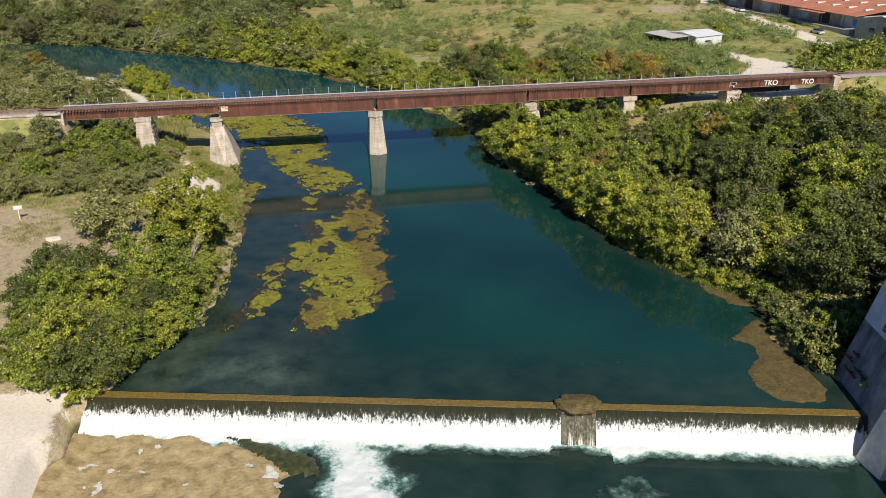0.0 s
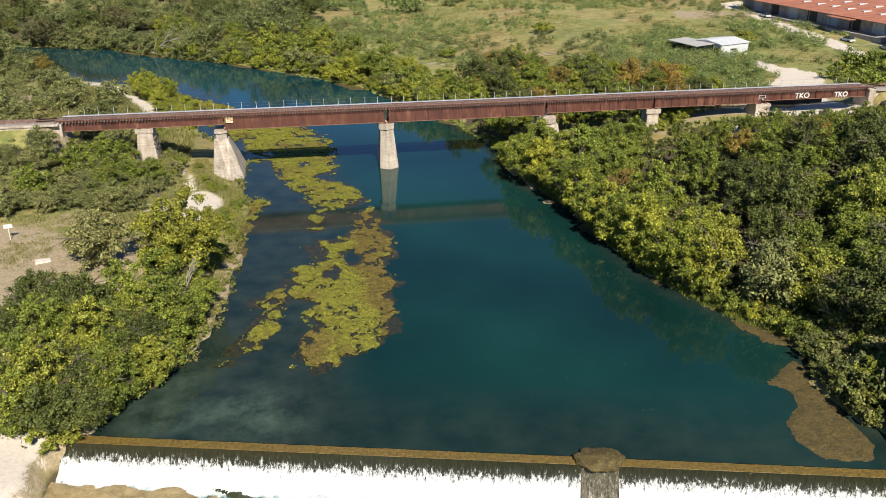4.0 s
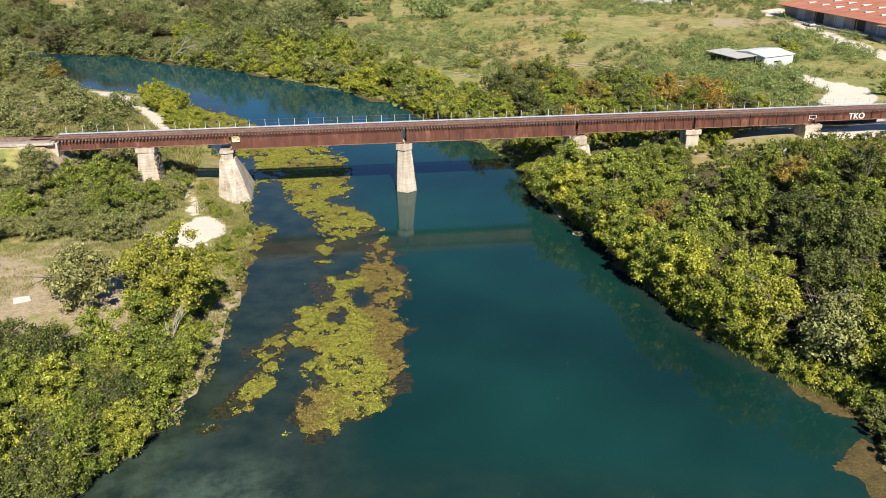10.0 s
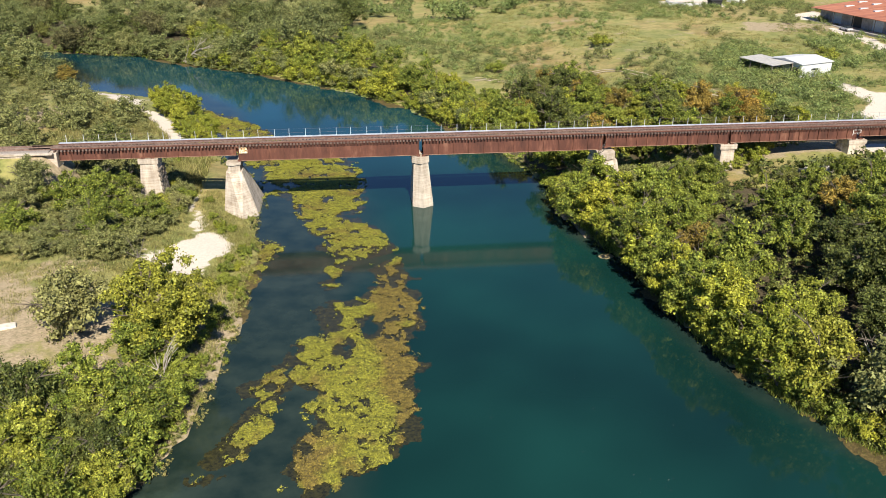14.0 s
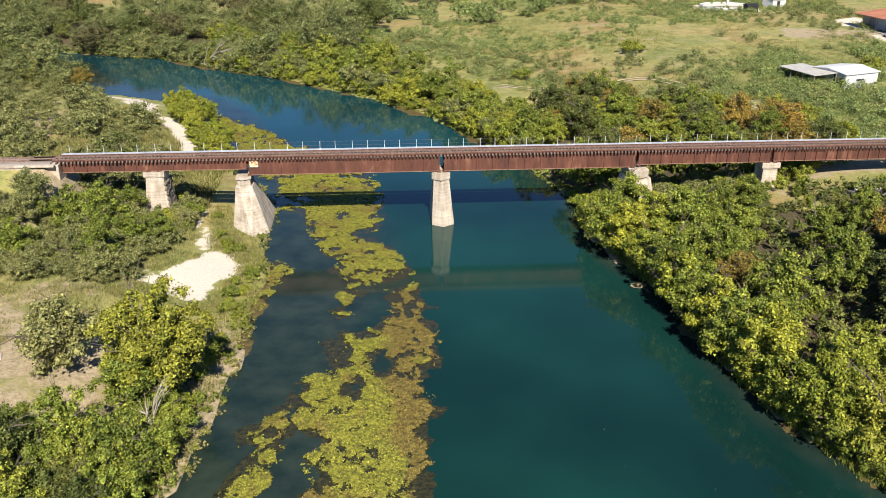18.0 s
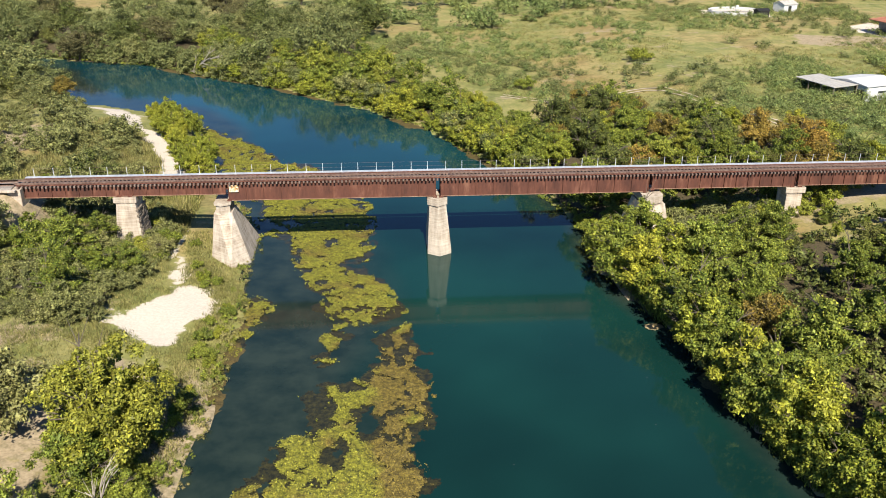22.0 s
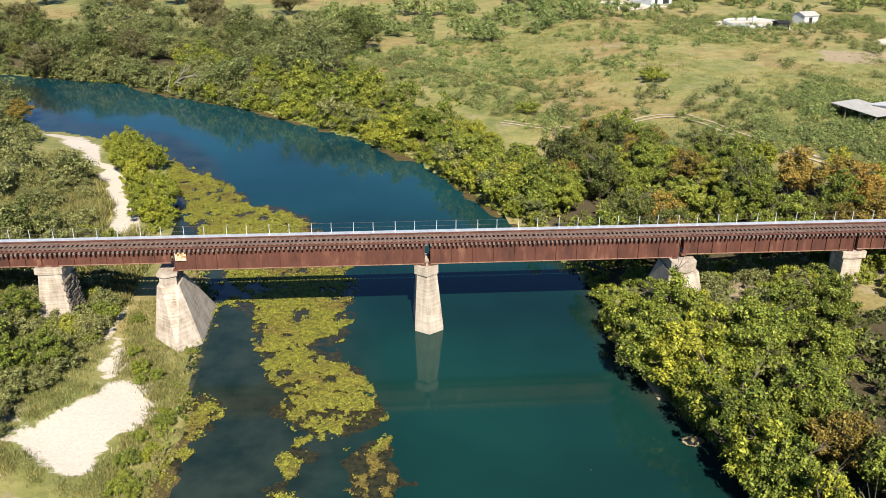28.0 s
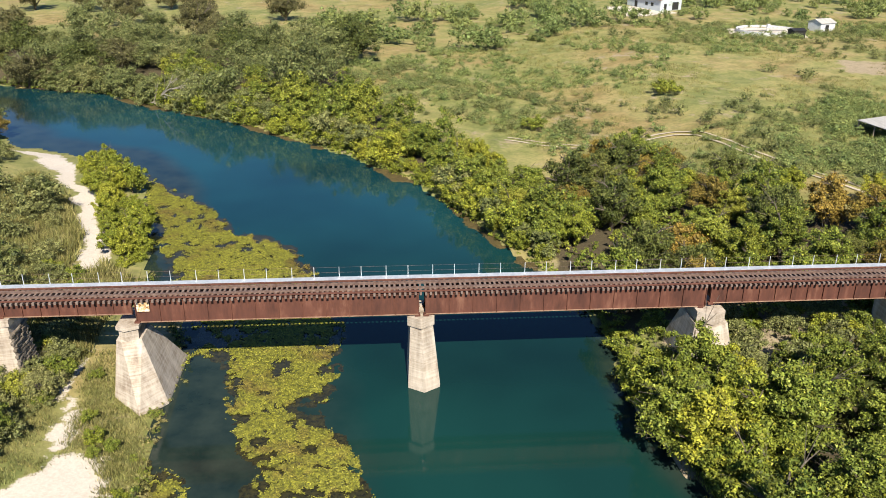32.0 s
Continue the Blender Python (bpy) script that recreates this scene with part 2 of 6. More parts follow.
def blob(X, Y, poly, soft=1.0):
    """1 inside a polygon, 0 outside, 0.5 on its edge."""
    d = seg_dist(X, Y, poly + poly[:1])
    return np.clip(0.5 + np.where(inside(X, Y, poly), d, -d) / (2 * soft), 0, 1)


def part(name, bm, material, parent, label="", shade=False):
    """One mesh object under a thing or a part."""
    if isinstance(bm, bpy.types.Mesh):
        me = bm
    else:
        me = bpy.data.meshes.new(name)
        bm.to_mesh(me)
        bm.free()
    if material and not me.materials:
        me.materials.append(material)
    if shade:
        me.polygons.foreach_set("use_smooth", [True] * len(me.polygons))
    ob = new(name, me)
    ob.parent = parent
    return tagged(ob, label)


def thing(name, label, category, at=(0, 0, 0), group="", kind="", rz=0.0):
    ob = new(name)
    ob.empty_display_size = 0.5
    ob.matrix_world = pose(*at, 0, 0, rz)
    return tagged(ob, label, category, group, kind)


def box(bm, x0, x1, y0, y1, z0, z1, bevel=0.0):
    r = bmesh.ops.create_cube(bm, size=1)
    bmesh.ops.scale(bm, vec=(x1 - x0, y1 - y0, z1 - z0), verts=r["verts"])
    bmesh.ops.translate(bm, vec=((x0 + x1) / 2, (y0 + y1) / 2, (z0 + z1) / 2), verts=r["verts"])
    if bevel:
        bmesh.ops.bevel(bm, geom=list({e for v in r["verts"] for e in v.link_edges}), offset=bevel, segments=1, affect="EDGES")
    return bm


def boxed(*a, **k):
    return box(bmesh.new(), *a, **k)


def loft(sections, cap=True):
    """A skin through rings of points with equal counts."""
    bm = bmesh.new()
    rings = [[bm.verts.new(p) for p in s] for s in sections]
    for a, b in zip(rings[:-1], rings[1:]):
        for i in range(len(a)):
            bm.faces.new((a[i], a[(i + 1) % len(a)], b[(i + 1) % len(b)], b[i]))
    if cap:
        bm.faces.new(rings[0][::-1])
        bm.faces.new(rings[-1])
    bmesh.ops.recalc_face_normals(bm, faces=bm.faces)
    return bm


# ---- the lie of the land ----
LEFT_BANK = [(-44, -320), (-39, -180), (-39, -100), (-38.3, -84), (-37, -77.5), (-33, -73.8), (-27.2, -64.2), (-24.4, -56.4), (-23.2, -46.7), (-22.9, -32.6), (-22.6, -14.7), (-24, -3), (-24.2, 8),
             (-27, 18), (-33.5, 30), (-37.5, 45), (-43, 66), (-52, 82), (-63, 88), (-76, 95), (-88, 112), (-98, 132), (-122, 143), (-175, 152), (-420, 190)]
RIGHT_BANK = [(70, -320), (52, -180), (36, -104), (35, -93), (36, -88), (33.5, -77), (38, -73), (33, -62), (28.5, -51.5), (27, -38), (26.5, -25), (22.5, -9), (22, -2), (22.5, 12), (18.5, 28.5), (11.8, 45),
              (3.8, 66), (-9, 84), (-32, 108.5), (-58, 129.5), (-72, 142), (-107, 156.5), (-170, 172), (-420, 215)]


def wobble(bank, seed, step=3.5, size=0.75):
    """The same bank with small coves and spurs."""
    rng = random.Random(seed)
    got = [bank[0]]
    for (ax, ay), (bx, by) in zip(bank[:-1], bank[1:]):
        d = math.hypot(bx - ax, by - ay)
        n = max(1, round(d / step)) if -95 < ay < 170 and d < 60 else 1
        for i in range(1, n + 1):
            o = rng.uniform(-size, size) if i < n else 0.0
            got.append((ax + (bx - ax) * i / n - (by - ay) / d * o, ay + (by - ay) * i / n + (bx - ax) / d * o))
    return got


LEFT_SHORE, RIGHT_SHORE = wobble(LEFT_BANK, 1), wobble(RIGHT_BANK, 2)
RIVER = LEFT_SHORE + RIGHT_SHORE[::-1]
DAM_A, DAM_B = Vector((-37.5, -74.6)), Vector((36.5, -93.2))
DAM_DIR = (DAM_B - DAM_A).normalized()
DAM_OUT = Vector((DAM_DIR.y, -DAM_DIR.x))


def below_dam(X, Y):
    return (X - DAM_A.x) * DAM_OUT.x + (Y - DAM_A.y) * DAM_OUT.y


def land(X, Y):
    """Height of the ground, and how far each place lies from either bank."""
    X, Y = np.asarray(X, float), np.asarray(Y, float)
    dl, dr = seg_dist(X, Y, LEFT_SHORE), seg_dist(X, Y, RIGHT_SHORE)
    wet = inside(X, Y, RIVER)
    s = below_dam(X, Y)
    n = fbm(X, Y, 9, 1)
    left = 0.12 + 0.9 * smooth(dl / 7) + 1.6 * smooth((dl - 6) / 16) + 0.012 * np.minimum(dl, 200) + 0.25 * n * smooth(dl / 10)
    right = 0.15 + 1.5 * smooth(dr / 7) + (4.6 * smooth((X - 30) / 40) + 0.02 * np.maximum(Y - 20, 0)) * smooth(dr / 24) + 0.3 * n * smooth(dr / 10)
    right = np.minimum(right, 12 + 0 * X) + 0.4 * fbm(X, Y, 60, 2)
    z = np.where(dl < dr, left, right)
    bank = np.minimum(dl, dr)
    bed = -np.clip(0.25 + 0.22 * bank, 0.2, 3.2)
    z = np.where(wet, bed, z)
    low = smooth((s - 0.3) / 1.5)
    z = np.where(wet, z * (1 - low) + low * (-4.3 + 0.3 * n), z)
    # railway embankments beyond the two abutments
    for far, sign in ((-53.5, -1), (96.5, 1)):
        out = (X - far) * sign
        ridge = 10.25 - np.maximum(np.abs(Y - 1.5) - 2.6, 0) / 1.5 - np.maximum(-out, 0) / 0.8 + 0.15 * n
        z = np.where(~wet, np.maximum(z, ridge), z)
    return z, dl, dr, wet, s


def ground_at(x, y):
    return float(land(np.array([x]), np.array([y]))[0][0])


def spread(a, b, fine, out, n):
    mid = np.arange(a, b + 0.01, fine)
    k = np.geomspace(fine * 1.5, out, n)
    return np.concatenate([a - np.cumsum(k)[::-1], mid, b + np.cumsum(k)])


ROAD = [(130, 47), (133, 44), (136.5, 62), (138, 80), (139.2, 100), (141.2, 121), (138, 124), (134.6, 116), (132.4, 98), (131.2, 80), (130.4, 62)]
SAND = [
    [(-38.2, -20.2), (-35.5, -18.2), (-33.6, -16.2), (-32.2, -14.2), (-31.2, -11.4), (-29.0, -10.4), (-26.8, -12.6), (-25.6, -17.0), (-27.6, -20.2), (-28.8, -25.2), (-31.3, -25.6), (-34.6, -21.8)],
    [(-33.2, -5), (-33.9, 3), (-33.2, 8), (-32.6, 8), (-32.9, 2), (-31.6, -5), (-30.6, -11), (-32.4, -11)],
    [(-54, -9.5), (-50, -12.2), (-45, -14.8), (-38, -18.5), (-38, -20), (-46, -16.6), (-53, -12.3)],
    [(-75, 91), (-69, 84), (-63, 77), (-58.3, 70), (-51, 54.7), (-45.8, 42), (-44.2, 33.5), (-43.2, 27), (-39.7, 27), (-40.3, 33.2), (-41.4, 39.5), (-48.8, 57.2), (-53, 66), (-58, 78), (-66.5, 86.7)],
    [(77, -1.5), (93.5, -2), (93.5, 7), (84, 7), (77, 3.5)], [(60, -6), (66, -7), (68, -4), (61, -3.5)],
    [(-60, -72), (-44, -75), (-38.2, -74.8), (-36.2, -79.4), (-37.7, -84), (-37.2, -92), (-40, -100), (-60, -105)],
    [(96, 55), (99, 53), (103, 42), (107, 37), (104, 30), (97, 16), (92, 6), (84, 6), (84.5, 16), (88, 27), (95, 33), (97.5, 42)],
    ROAD,
    [(136, 140), (139, 148), (150, 156), (150, 140), (141, 134)],
    [(84, 214), (103, 220), (98, 236), (80, 240)], [(104, 175), (126, 170), (128, 186), (106, 188)],
]
DRY = [
    [(-60, -26), (-50, -26), (-41, -34), (-38, -42), (-45, -46), (-52, -52), (-46, -60), (-41, -66), (-40, -76), (-50, -78), (-75, -60), (-70, -30)],
    [(-56, -4), (-44, -5), (-44, 3), (-56, 5)], [(-50, -24), (-40, -22), (-40, -27), (-48, -29)], [(-85, 40), (-70, 42), (-64, 60), (-80, 66)],
    [(-54, 8), (-40, 7), (-36, 14), (-48, 18)], [(30, -66), (44, -70), (44, -60), (34, -57)],
    [(110, 120), (140, 112), (146, 128), (116, 134)], [(36, -2), (48, -2), (48, 6), (36, 6)], [(24, -60), (31, -48), (27, -4), (21, -4)],
    [(28, 2), (94, 2), (94, 12), (28, 12)],
]
TRACK = [(22, 84), (31, 79), (40, 76), (52, 77), (57.5, 74), (59.5, 65), (64, 50), (68, 41), (72, 33)]

xs = spread(-125, 150, 1.25, 420, 26)
ys = spread(-118, 215, 1.25, 420, 26)
GX, GY = np.meshgrid(xs, ys)
gz, gdl, gdr, gwet, gs = land(GX, GY)
a_sand, a_dry = np.zeros_like(GX), np.zeros_like(GX)
RX, RY = GX + 2.4 * fbm(GX, GY, 6, 15, 3), GY + 2.4 * fbm(GX, GY, 6, 16, 3)
for poly in SAND:
    a_sand = np.maximum(a_sand, blob(RX, RY, poly, 1.0))
for poly in DRY:
    a_dry = np.maximum(a_dry, blob(GX, GY, poly, 3.5))
a_dry = np.maximum(a_dry, 0.60 * (gdl < gdr) * (gdl < 60) * (GY < 60) * (1 - 0.45 * smooth((GY + 34) / 8)))
a_dry = np.maximum(a_dry, 0.30 * (gdr < gdl))
WOODS = [[(24, -4), (46, -4), (60, -14), (98, -24), (98, -62), (66, -98), (46, -92), (38, -90), (38, -72), (31, -54), (27.5, -36)], [(-45, -72), (-36, -76), (-28, -65), (-25, -57), (-28, -52), (-36, -53), (-44, -58)],
         [(24, 9), (68, 9), (66, 24), (52, 42), (36, 58), (18, 64), (20, 34)], [(-190, 184), (-107, 158), (-58, 131), (-28, 107), (-6, 86), (14, 50), (19, 60), (0, 96), (-10, 150), (-60, 190)]]
a_litter = np.zeros_like(GX)
for poly in WOODS:
    a_litter = np.maximum(a_litter, blob(RX, RY, poly, 2.0))
gz -= 0.12 * a_sand
a_bed = np.where(gwet, np.clip(0.5 + (0.18 - gz) / 0.5, 0, 1), 0)
ground = new("ground", grid_mesh("ground", xs, ys, gz, MAT_GROUND, {"sand": a_sand, "dry": a_dry, "bed": a_bed, "litter": a_litter}))
tagged(ground, "grassy river banks and meadow with sandy paths and dry bare clearings", "ground", kind="structure")

# pale silt showing through the water near the weir
PALE_BED = [[(-28.6, -69.0), (-27.4, -65.2), (-26.0, -65.2), (-26.0, -67.8), (-27.4, -69.8)], [(-31, -74), (-30, -71), (-25, -71.3), (-19.5, -70), (-15.5, -73), (-16, -77.5), (-23.4, -76)]]
wx, wy = np.arange(-430, 80, 1.5), np.arange(-100, 230, 1.5)
WX, WY = np.meshgrid(wx, wy)
wz, wdl, wdr, wwet, ws = land(WX, WY)
keep = (wwet | (np.minimum(wdl, wdr) < 3.0)) & (ws < -0.8)
shoal = 0.5 * fbm(WX, WY, 16, 5)
depth = smooth((wdl - 9 + 7 * shoal) / 13) * smooth((wdr + 1) / 5)
depth = np.where(WY > 30, np.maximum(depth, smooth((wdl - 5) / 7)), depth)
depth = depth * (0.40 + 0.60 * smooth((-ws - 1) / 18))
pale = np.zeros_like(WX)
for p in PALE_BED:
    pale = np.maximum(pale, blob(WX, WY, p, 3.0))
water = new("water", grid_mesh("water", wx, wy, np.zeros_like(WX), MAT_WATER, {"depth": depth, "reach_sky": smooth((WY - 12) / 45), "pale": pale}, keep))
for v in water.data.vertices:
    over = below_dam(v.co.x, v.co.y) + 0.8
    if over > 0:
        v.co.x -= over * DAM_OUT.x
        v.co.y -= over * DAM_OUT.y
tagged(water, "calm teal green river water with brown shallows", "river", kind="structure")
lx, ly = np.arange(-60, 75, 3.0), np.arange(-330, -70, 3.0)
LX, LY = np.meshgrid(lx, ly)
l_land = land(LX, LY)
lower = new("water_lower", grid_mesh("water_lower", lx, ly, np.full_like(LX, -3.05), MAT_WATER, {"depth": 0.45 * smooth((l_land[1] - 22) / 12)}, (l_land[3] | (np.minimum(l_land[1], l_land[2]) < 3)) & (l_land[4] > 0.5)))
tagged(lower, "dark green pool of water below the weir", "river", kind="structure")

# two bare wheel tracks over the meadow
m = Mat("bare_track", 0.95)
MAT_TRACK = m.color(m.ramp(m.noise(2.5, 5, 0.7), [(0.3, (0.40, 0.33, 0.22)), (0.7, (0.62, 0.55, 0.44))])).m
ruts = thing("field_track", "two pale bare wheel ruts across the meadow", "track", kind="structure")
line = []
for (ax, ay), (bx, by) in zip(TRACK[:-1], TRACK[1:]):
    for k in range(8):
        line.append((ax + (bx - ax) * k / 8, ay + (by - ay) * k / 8))
LN = np.array(line)
for _ in range(6):
    LN[1:-1] = (LN[:-2] + 2 * LN[1:-1] + LN[2:]) / 4
tang = np.gradient(LN, axis=0)
tang /= np.linalg.norm(tang, axis=1)[:, None]
side_ = np.stack([-tang[:, 1], tang[:, 0]], 1)
for off in (-0.85, 0.85):
    w_ = 0.30 + 0.16 * fbm(LN[:, 0] + off * 9, LN[:, 1], 3.0, 19, 3)
    a_, b_ = LN + side_ * (off - w_)[:, None], LN + side_ * (off + w_)[:, None]
    za = np.maximum(land(a_[:, 0], a_[:, 1])[0], land(b_[:, 0], b_[:, 1])[0]) + 0.13
    V_ = np.concatenate([np.column_stack([a_, za]), np.column_stack([b_, za])])
    n_ = len(LN)
    i_ = np.arange(n_ - 1)
    part("wheel_rut", mesh_of("wheel_rut", V_, np.stack([i_, i_ + n_, i_ + n_ + 1, i_ + 1], 1), MAT_TRACK), None, ruts)


# ---- trees ----
def cards(rng, centres, normals, size):
    """Small pointed tufts of leaves: one triangle each."""
    n = len(centres)
    up = rng.normal(size=(n, 3))
    a = np.cross(normals, up)
    a /= np.linalg.norm(a, axis=1)[:, None] + 1e-9
    b = np.cross(normals, a)
    s = size * rng.uniform(0.65, 1.4, n)[:, None]
    w = rng.uniform(0.34, 0.58, n)[:, None]
    v = np.stack([centres - a * s * 0.45 - b * s * w, centres - a * s * 0.4 + b * s * w, centres + a * s * 0.75], 1)
    return v.reshape(-1, 3), np.arange(n * 3).reshape(n, 3)


def crown_arrays(seed, height, radius, base, lobes, leaves, size, flat=0.8, loose=0.0, lobe=(0.16, 0.31), ruffle=0.7):
    """A crown of many small tufts, gathered in uneven lobes round the limb ends."""
    rng = np.random.default_rng(seed)
    c, r = [], []
    top = height - base
    for i in range(lobes):
        d = rng.normal(size=3)
        d /= np.linalg.norm(d)
        u = rng.uniform(0.3, 0.95)
        z = base + top * (0.5 + 0.47 * d[2] * u)
        k = (z - base) / top
        wide = radius * math.sin(math.pi * min(0.95, 0.2 + 0.72 * k)) ** 0.7
        c.append((d[0] * u * wide * 1.05, d[1] * u * wide * 1.05, z))
        r.append(radius * rng.uniform(*lobe) * (1.12 - 0.4 * k))
    c, r = np.array(c), np.array(r)
    w = r ** 2 / (r ** 2).sum()
    pick = rng.choice(lobes, leaves, p=w)
    core = rng.random(leaves) < 0.25
    d = rng.normal(size=(leaves, 3))
    d[:, 2] += 0.4
    d /= np.linalg.norm(d, axis=1)[:, None]
    rad = r[pick] * (rng.uniform(0.35, 1.0, leaves) ** 0.5) * (1 + (0.45 + loose) * rng.random(leaves) ** 3)
    rad = np.where(core, r[pick] * rng.uniform(0.1, 0.6, leaves), rad)
    p = c[pick] + d * rad[:, None] * np.array((1, 1, flat))
    nrm = d + rng.normal(size=(leaves, 3)) * ruffle + np.array((0, 0, 0.25))
    nrm /= np.linalg.norm(nrm, axis=1)[:, None]
    return cards(rng, p, nrm, size * np.where(core, 1.15, 0.60)[:, None])


def limb(bm, a, b, r0, r1, sides=6):
    a, b = Vector(a), Vector(b)
    q = (b - a).to_track_quat("Z", "Y").to_matrix()
    ra = [bm.verts.new(a + q @ Vector((math.cos(t) * r0, math.sin(t) * r0, 0))) for t in [2 * math.pi * i / sides for i in range(sides)]]
    rb = [bm.verts.new(b + q @ Vector((math.cos(t) * r1, math.sin(t) * r1, 0))) for t in [2 * math.pi * i / sides for i in range(sides)]]
    for i in range(sides):
        bm.faces.new((ra[i], ra[(i + 1) % sides], rb[(i + 1) % sides], rb[i]))
    bm.faces.new(rb)


def trunk_mesh(name, seed, height, radius, girth, mat, forks=7, lean=0.05, lift=0.3):
    rng = random.Random(seed)
    bm = bmesh.new()
    p, r = Vector((0, 0, -0.4)), girth
    steps = 6
    line = [p.copy()]
    for i in range(steps):
        q = p + Vector((rng.uniform(-lean, lean) * height, rng.uniform(-lean, lean) * height, height * 0.82 / steps))
        limb(bm, p, q, r, r * 0.82, 8)
        p, r = q, r * 0.82
        line.append(p.copy())
    for k in range(forks):
        o = line[1 + k % (steps - 1)]
        t = rng.uniform(0, 2 * math.pi)
        e = o + Vector((math.cos(t) * radius * rng.uniform(0.45, 0.8), math.sin(t) * radius * rng.uniform(0.45, 0.8), height * rng.uniform(0.4 * lift, lift)))
        m2 = o.lerp(e, 0.5) + Vector((0, 0, 0.06 * height))
        g = girth * (0.62 - 0.05 * (k % (steps - 1)))
        limb(bm, o, m2, g, g * 0.7, 6)
        limb(bm, m2, e, g * 0.7, g * 0.3, 5)
        for j in range(3):
            limb(bm, m2, e + Vector((rng.uniform(-1, 1), rng.uniform(-1, 1), rng.uniform(0, 1))) * radius * 0.35, g * 0.4, g * 0.12, 4)
    me = bpy.data.meshes.new(name)
    bm.to_mesh(me)
    bm.free()
    me.materials.append(mat)
    return me


TREES = {}


def tree_kind(key, label, category, leaf, height, radius, base, lobes, leaves, size, girth, bark=None, variants=3, flat=0.8, loose=0.0, lean=0.05, lobe=(0.16, 0.31), fine=1.12):
    TREES[key] = []
    for v in range(variants):
        sd = sum(map(ord, key)) * 7 + v
        h = height * (0.92 + 0.08 * v)
        TREES[key].append((trunk_mesh("trunk", sd, h, radius, girth, bark or MAT_BARK, lean=lean),
                           mesh_of("crown", *crown_arrays(sd + 50, h, radius, base, int(lobes * 1.5), int(leaves * fine ** 2 * 1.3), size / fine, flat, loose, (lobe[0] * 0.85, lobe[1] * 0.92)), LEAF[leaf]), label, category))


tree_kind("elm", "green broad-leaved tree with yellowing tufts on the river bank", "tree", "elm", 9.0, 4.0, 0.6, 52, 6600, 0.38, 0.22)
tree_kind("oak", "dark green spreading tree with a dense uneven crown", "tree", "oak", 9.0, 4.6, 1.2, 54, 6600, 0.39, 0.32)
tree_kind("gold", "yellow green riverside tree turning to autumn colour", "tree", "gold", 7.5, 3.3, 0.2, 44, 5600, 0.37, 0.16)
tree_kind("grey", "grey green mesquite with a thin open crown", "tree", "grey", 5.6, 3.3, 0.5, 38, 4200, 0.31, 0.16, lean=0.09, loose=0.3)
tree_kind("rust", "tree with russet and olive autumn leaves", "tree", "rust", 8.0, 4.2, 0.6, 48, 5600, 0.38, 0.22)
tree_kind("shrub", "low bushy green shrub in rough grass", "shrub", "elm", 2.4, 1.8, 0.0, 20, 2000, 0.24, 0.05, loose=0.4)
tree_kind("thicket", "grey green thicket of scrub on the river bank", "shrub", "grey", 3.0, 2.4, 0.0, 24, 2500, 0.26, 0.06, loose=0.5)
tree_kind("goldbush", "yellow green bush at the water's edge", "shrub", "gold", 2.6, 1.7, 0.0, 20, 2000, 0.25, 0.05, loose=0.4)

tree_kind("field_oak", "broad spreading olive oak on the far pasture", "tree", "olive", 10.8, 7.4, 1.0, 44, 6500, 0.46, 0.42, fine=1.0, lobe=(0.15, 0.28))
tree_kind("plane", "tall dense green tree yellowing on one side", "tree", "lime", 14.0, 5.6, 0.2, 120, 17000, 0.38, 0.30, variants=1, lobe=(0.11, 0.21))


def plant(key, x, y, scale=1.0, rz=None, group="", z=None, tall=1.0, label="", tilt=0.0):
    rng = random.Random(int(x * 131 + y * 977))
    tr, cr, lab, cat = TREES[key][rng.randrange(len(TREES[key]))]
    h = ground_at(x, y) if z is None else z
    if x > 44 and -32 < y < -2:
        scale = min(scale, max(0.2, 0.034 * -y))
    ob = thing("shrub" if cat == "shrub" else "tree", label or lab, cat, (x, y, max(h, 0.05) - 0.05), group)
    ob.rotation_euler = (0, radians(tilt), radians(rng.uniform(0, 360) if rz is None else rz))
    ob.scale = (scale, scale, scale * tall)
    part("trunk", tr, None, ob)
    part("crown", cr, None, ob)
    return ob


def spots(poly, count, apart=3.0, seed=1, taken=None, weight=None):
    """Places for plants on dry land inside a polygon, no two nearer than apart."""
    rng = np.random.default_rng(seed)
    P = np.array(poly)
    n = count * 30
    X, Y = rng.uniform(P[:, 0].min(), P[:, 0].max(), n), rng.uniform(P[:, 1].min(), P[:, 1].max(), n)
    ok = inside(X, Y, poly) & ~inside(X, Y, RIVER)
    ok &= ~(((X < -50) | (X > 92)) & (np.abs(Y - 1.5) < 7.5))
    for p in SAND:
        ok &= ~inside(X, Y, p)
    if weight is not None:
        ok &= rng.random(n) < weight(X, Y)
    put = [] if taken is None else taken
    got = []
    for x, y in zip(X[ok], Y[ok]):
        if len(got) >= count:
            break
        if all((x - a) ** 2 + (y - b) ** 2 > apart ** 2 for a, b in put):
            put.append((x, y))
            got.append((float(x), float(y)))
    return got


def bank_spots(bank, first, last, step, lo, hi, seed):
    """Places in a row on the land beside a stretch of a bank."""
    rng = random.Random(seed)
    side = 1 if bank is LEFT_BANK else -1
    got = []
    for (ax, ay), (bx, by) in zip(bank[first:last], bank[first + 1:last + 1]):
        n = math.hypot(bx - ax, by - ay)
        for i in range(max(1, round(n / step))):
            t, o = (i + rng.random()) * step / n, rng.uniform(lo, hi)
            got.append((ax + (bx - ax) * t - side * (by - ay) / n * o, ay + (by - ay) * t + side * (bx - ax) / n * o))
    return got


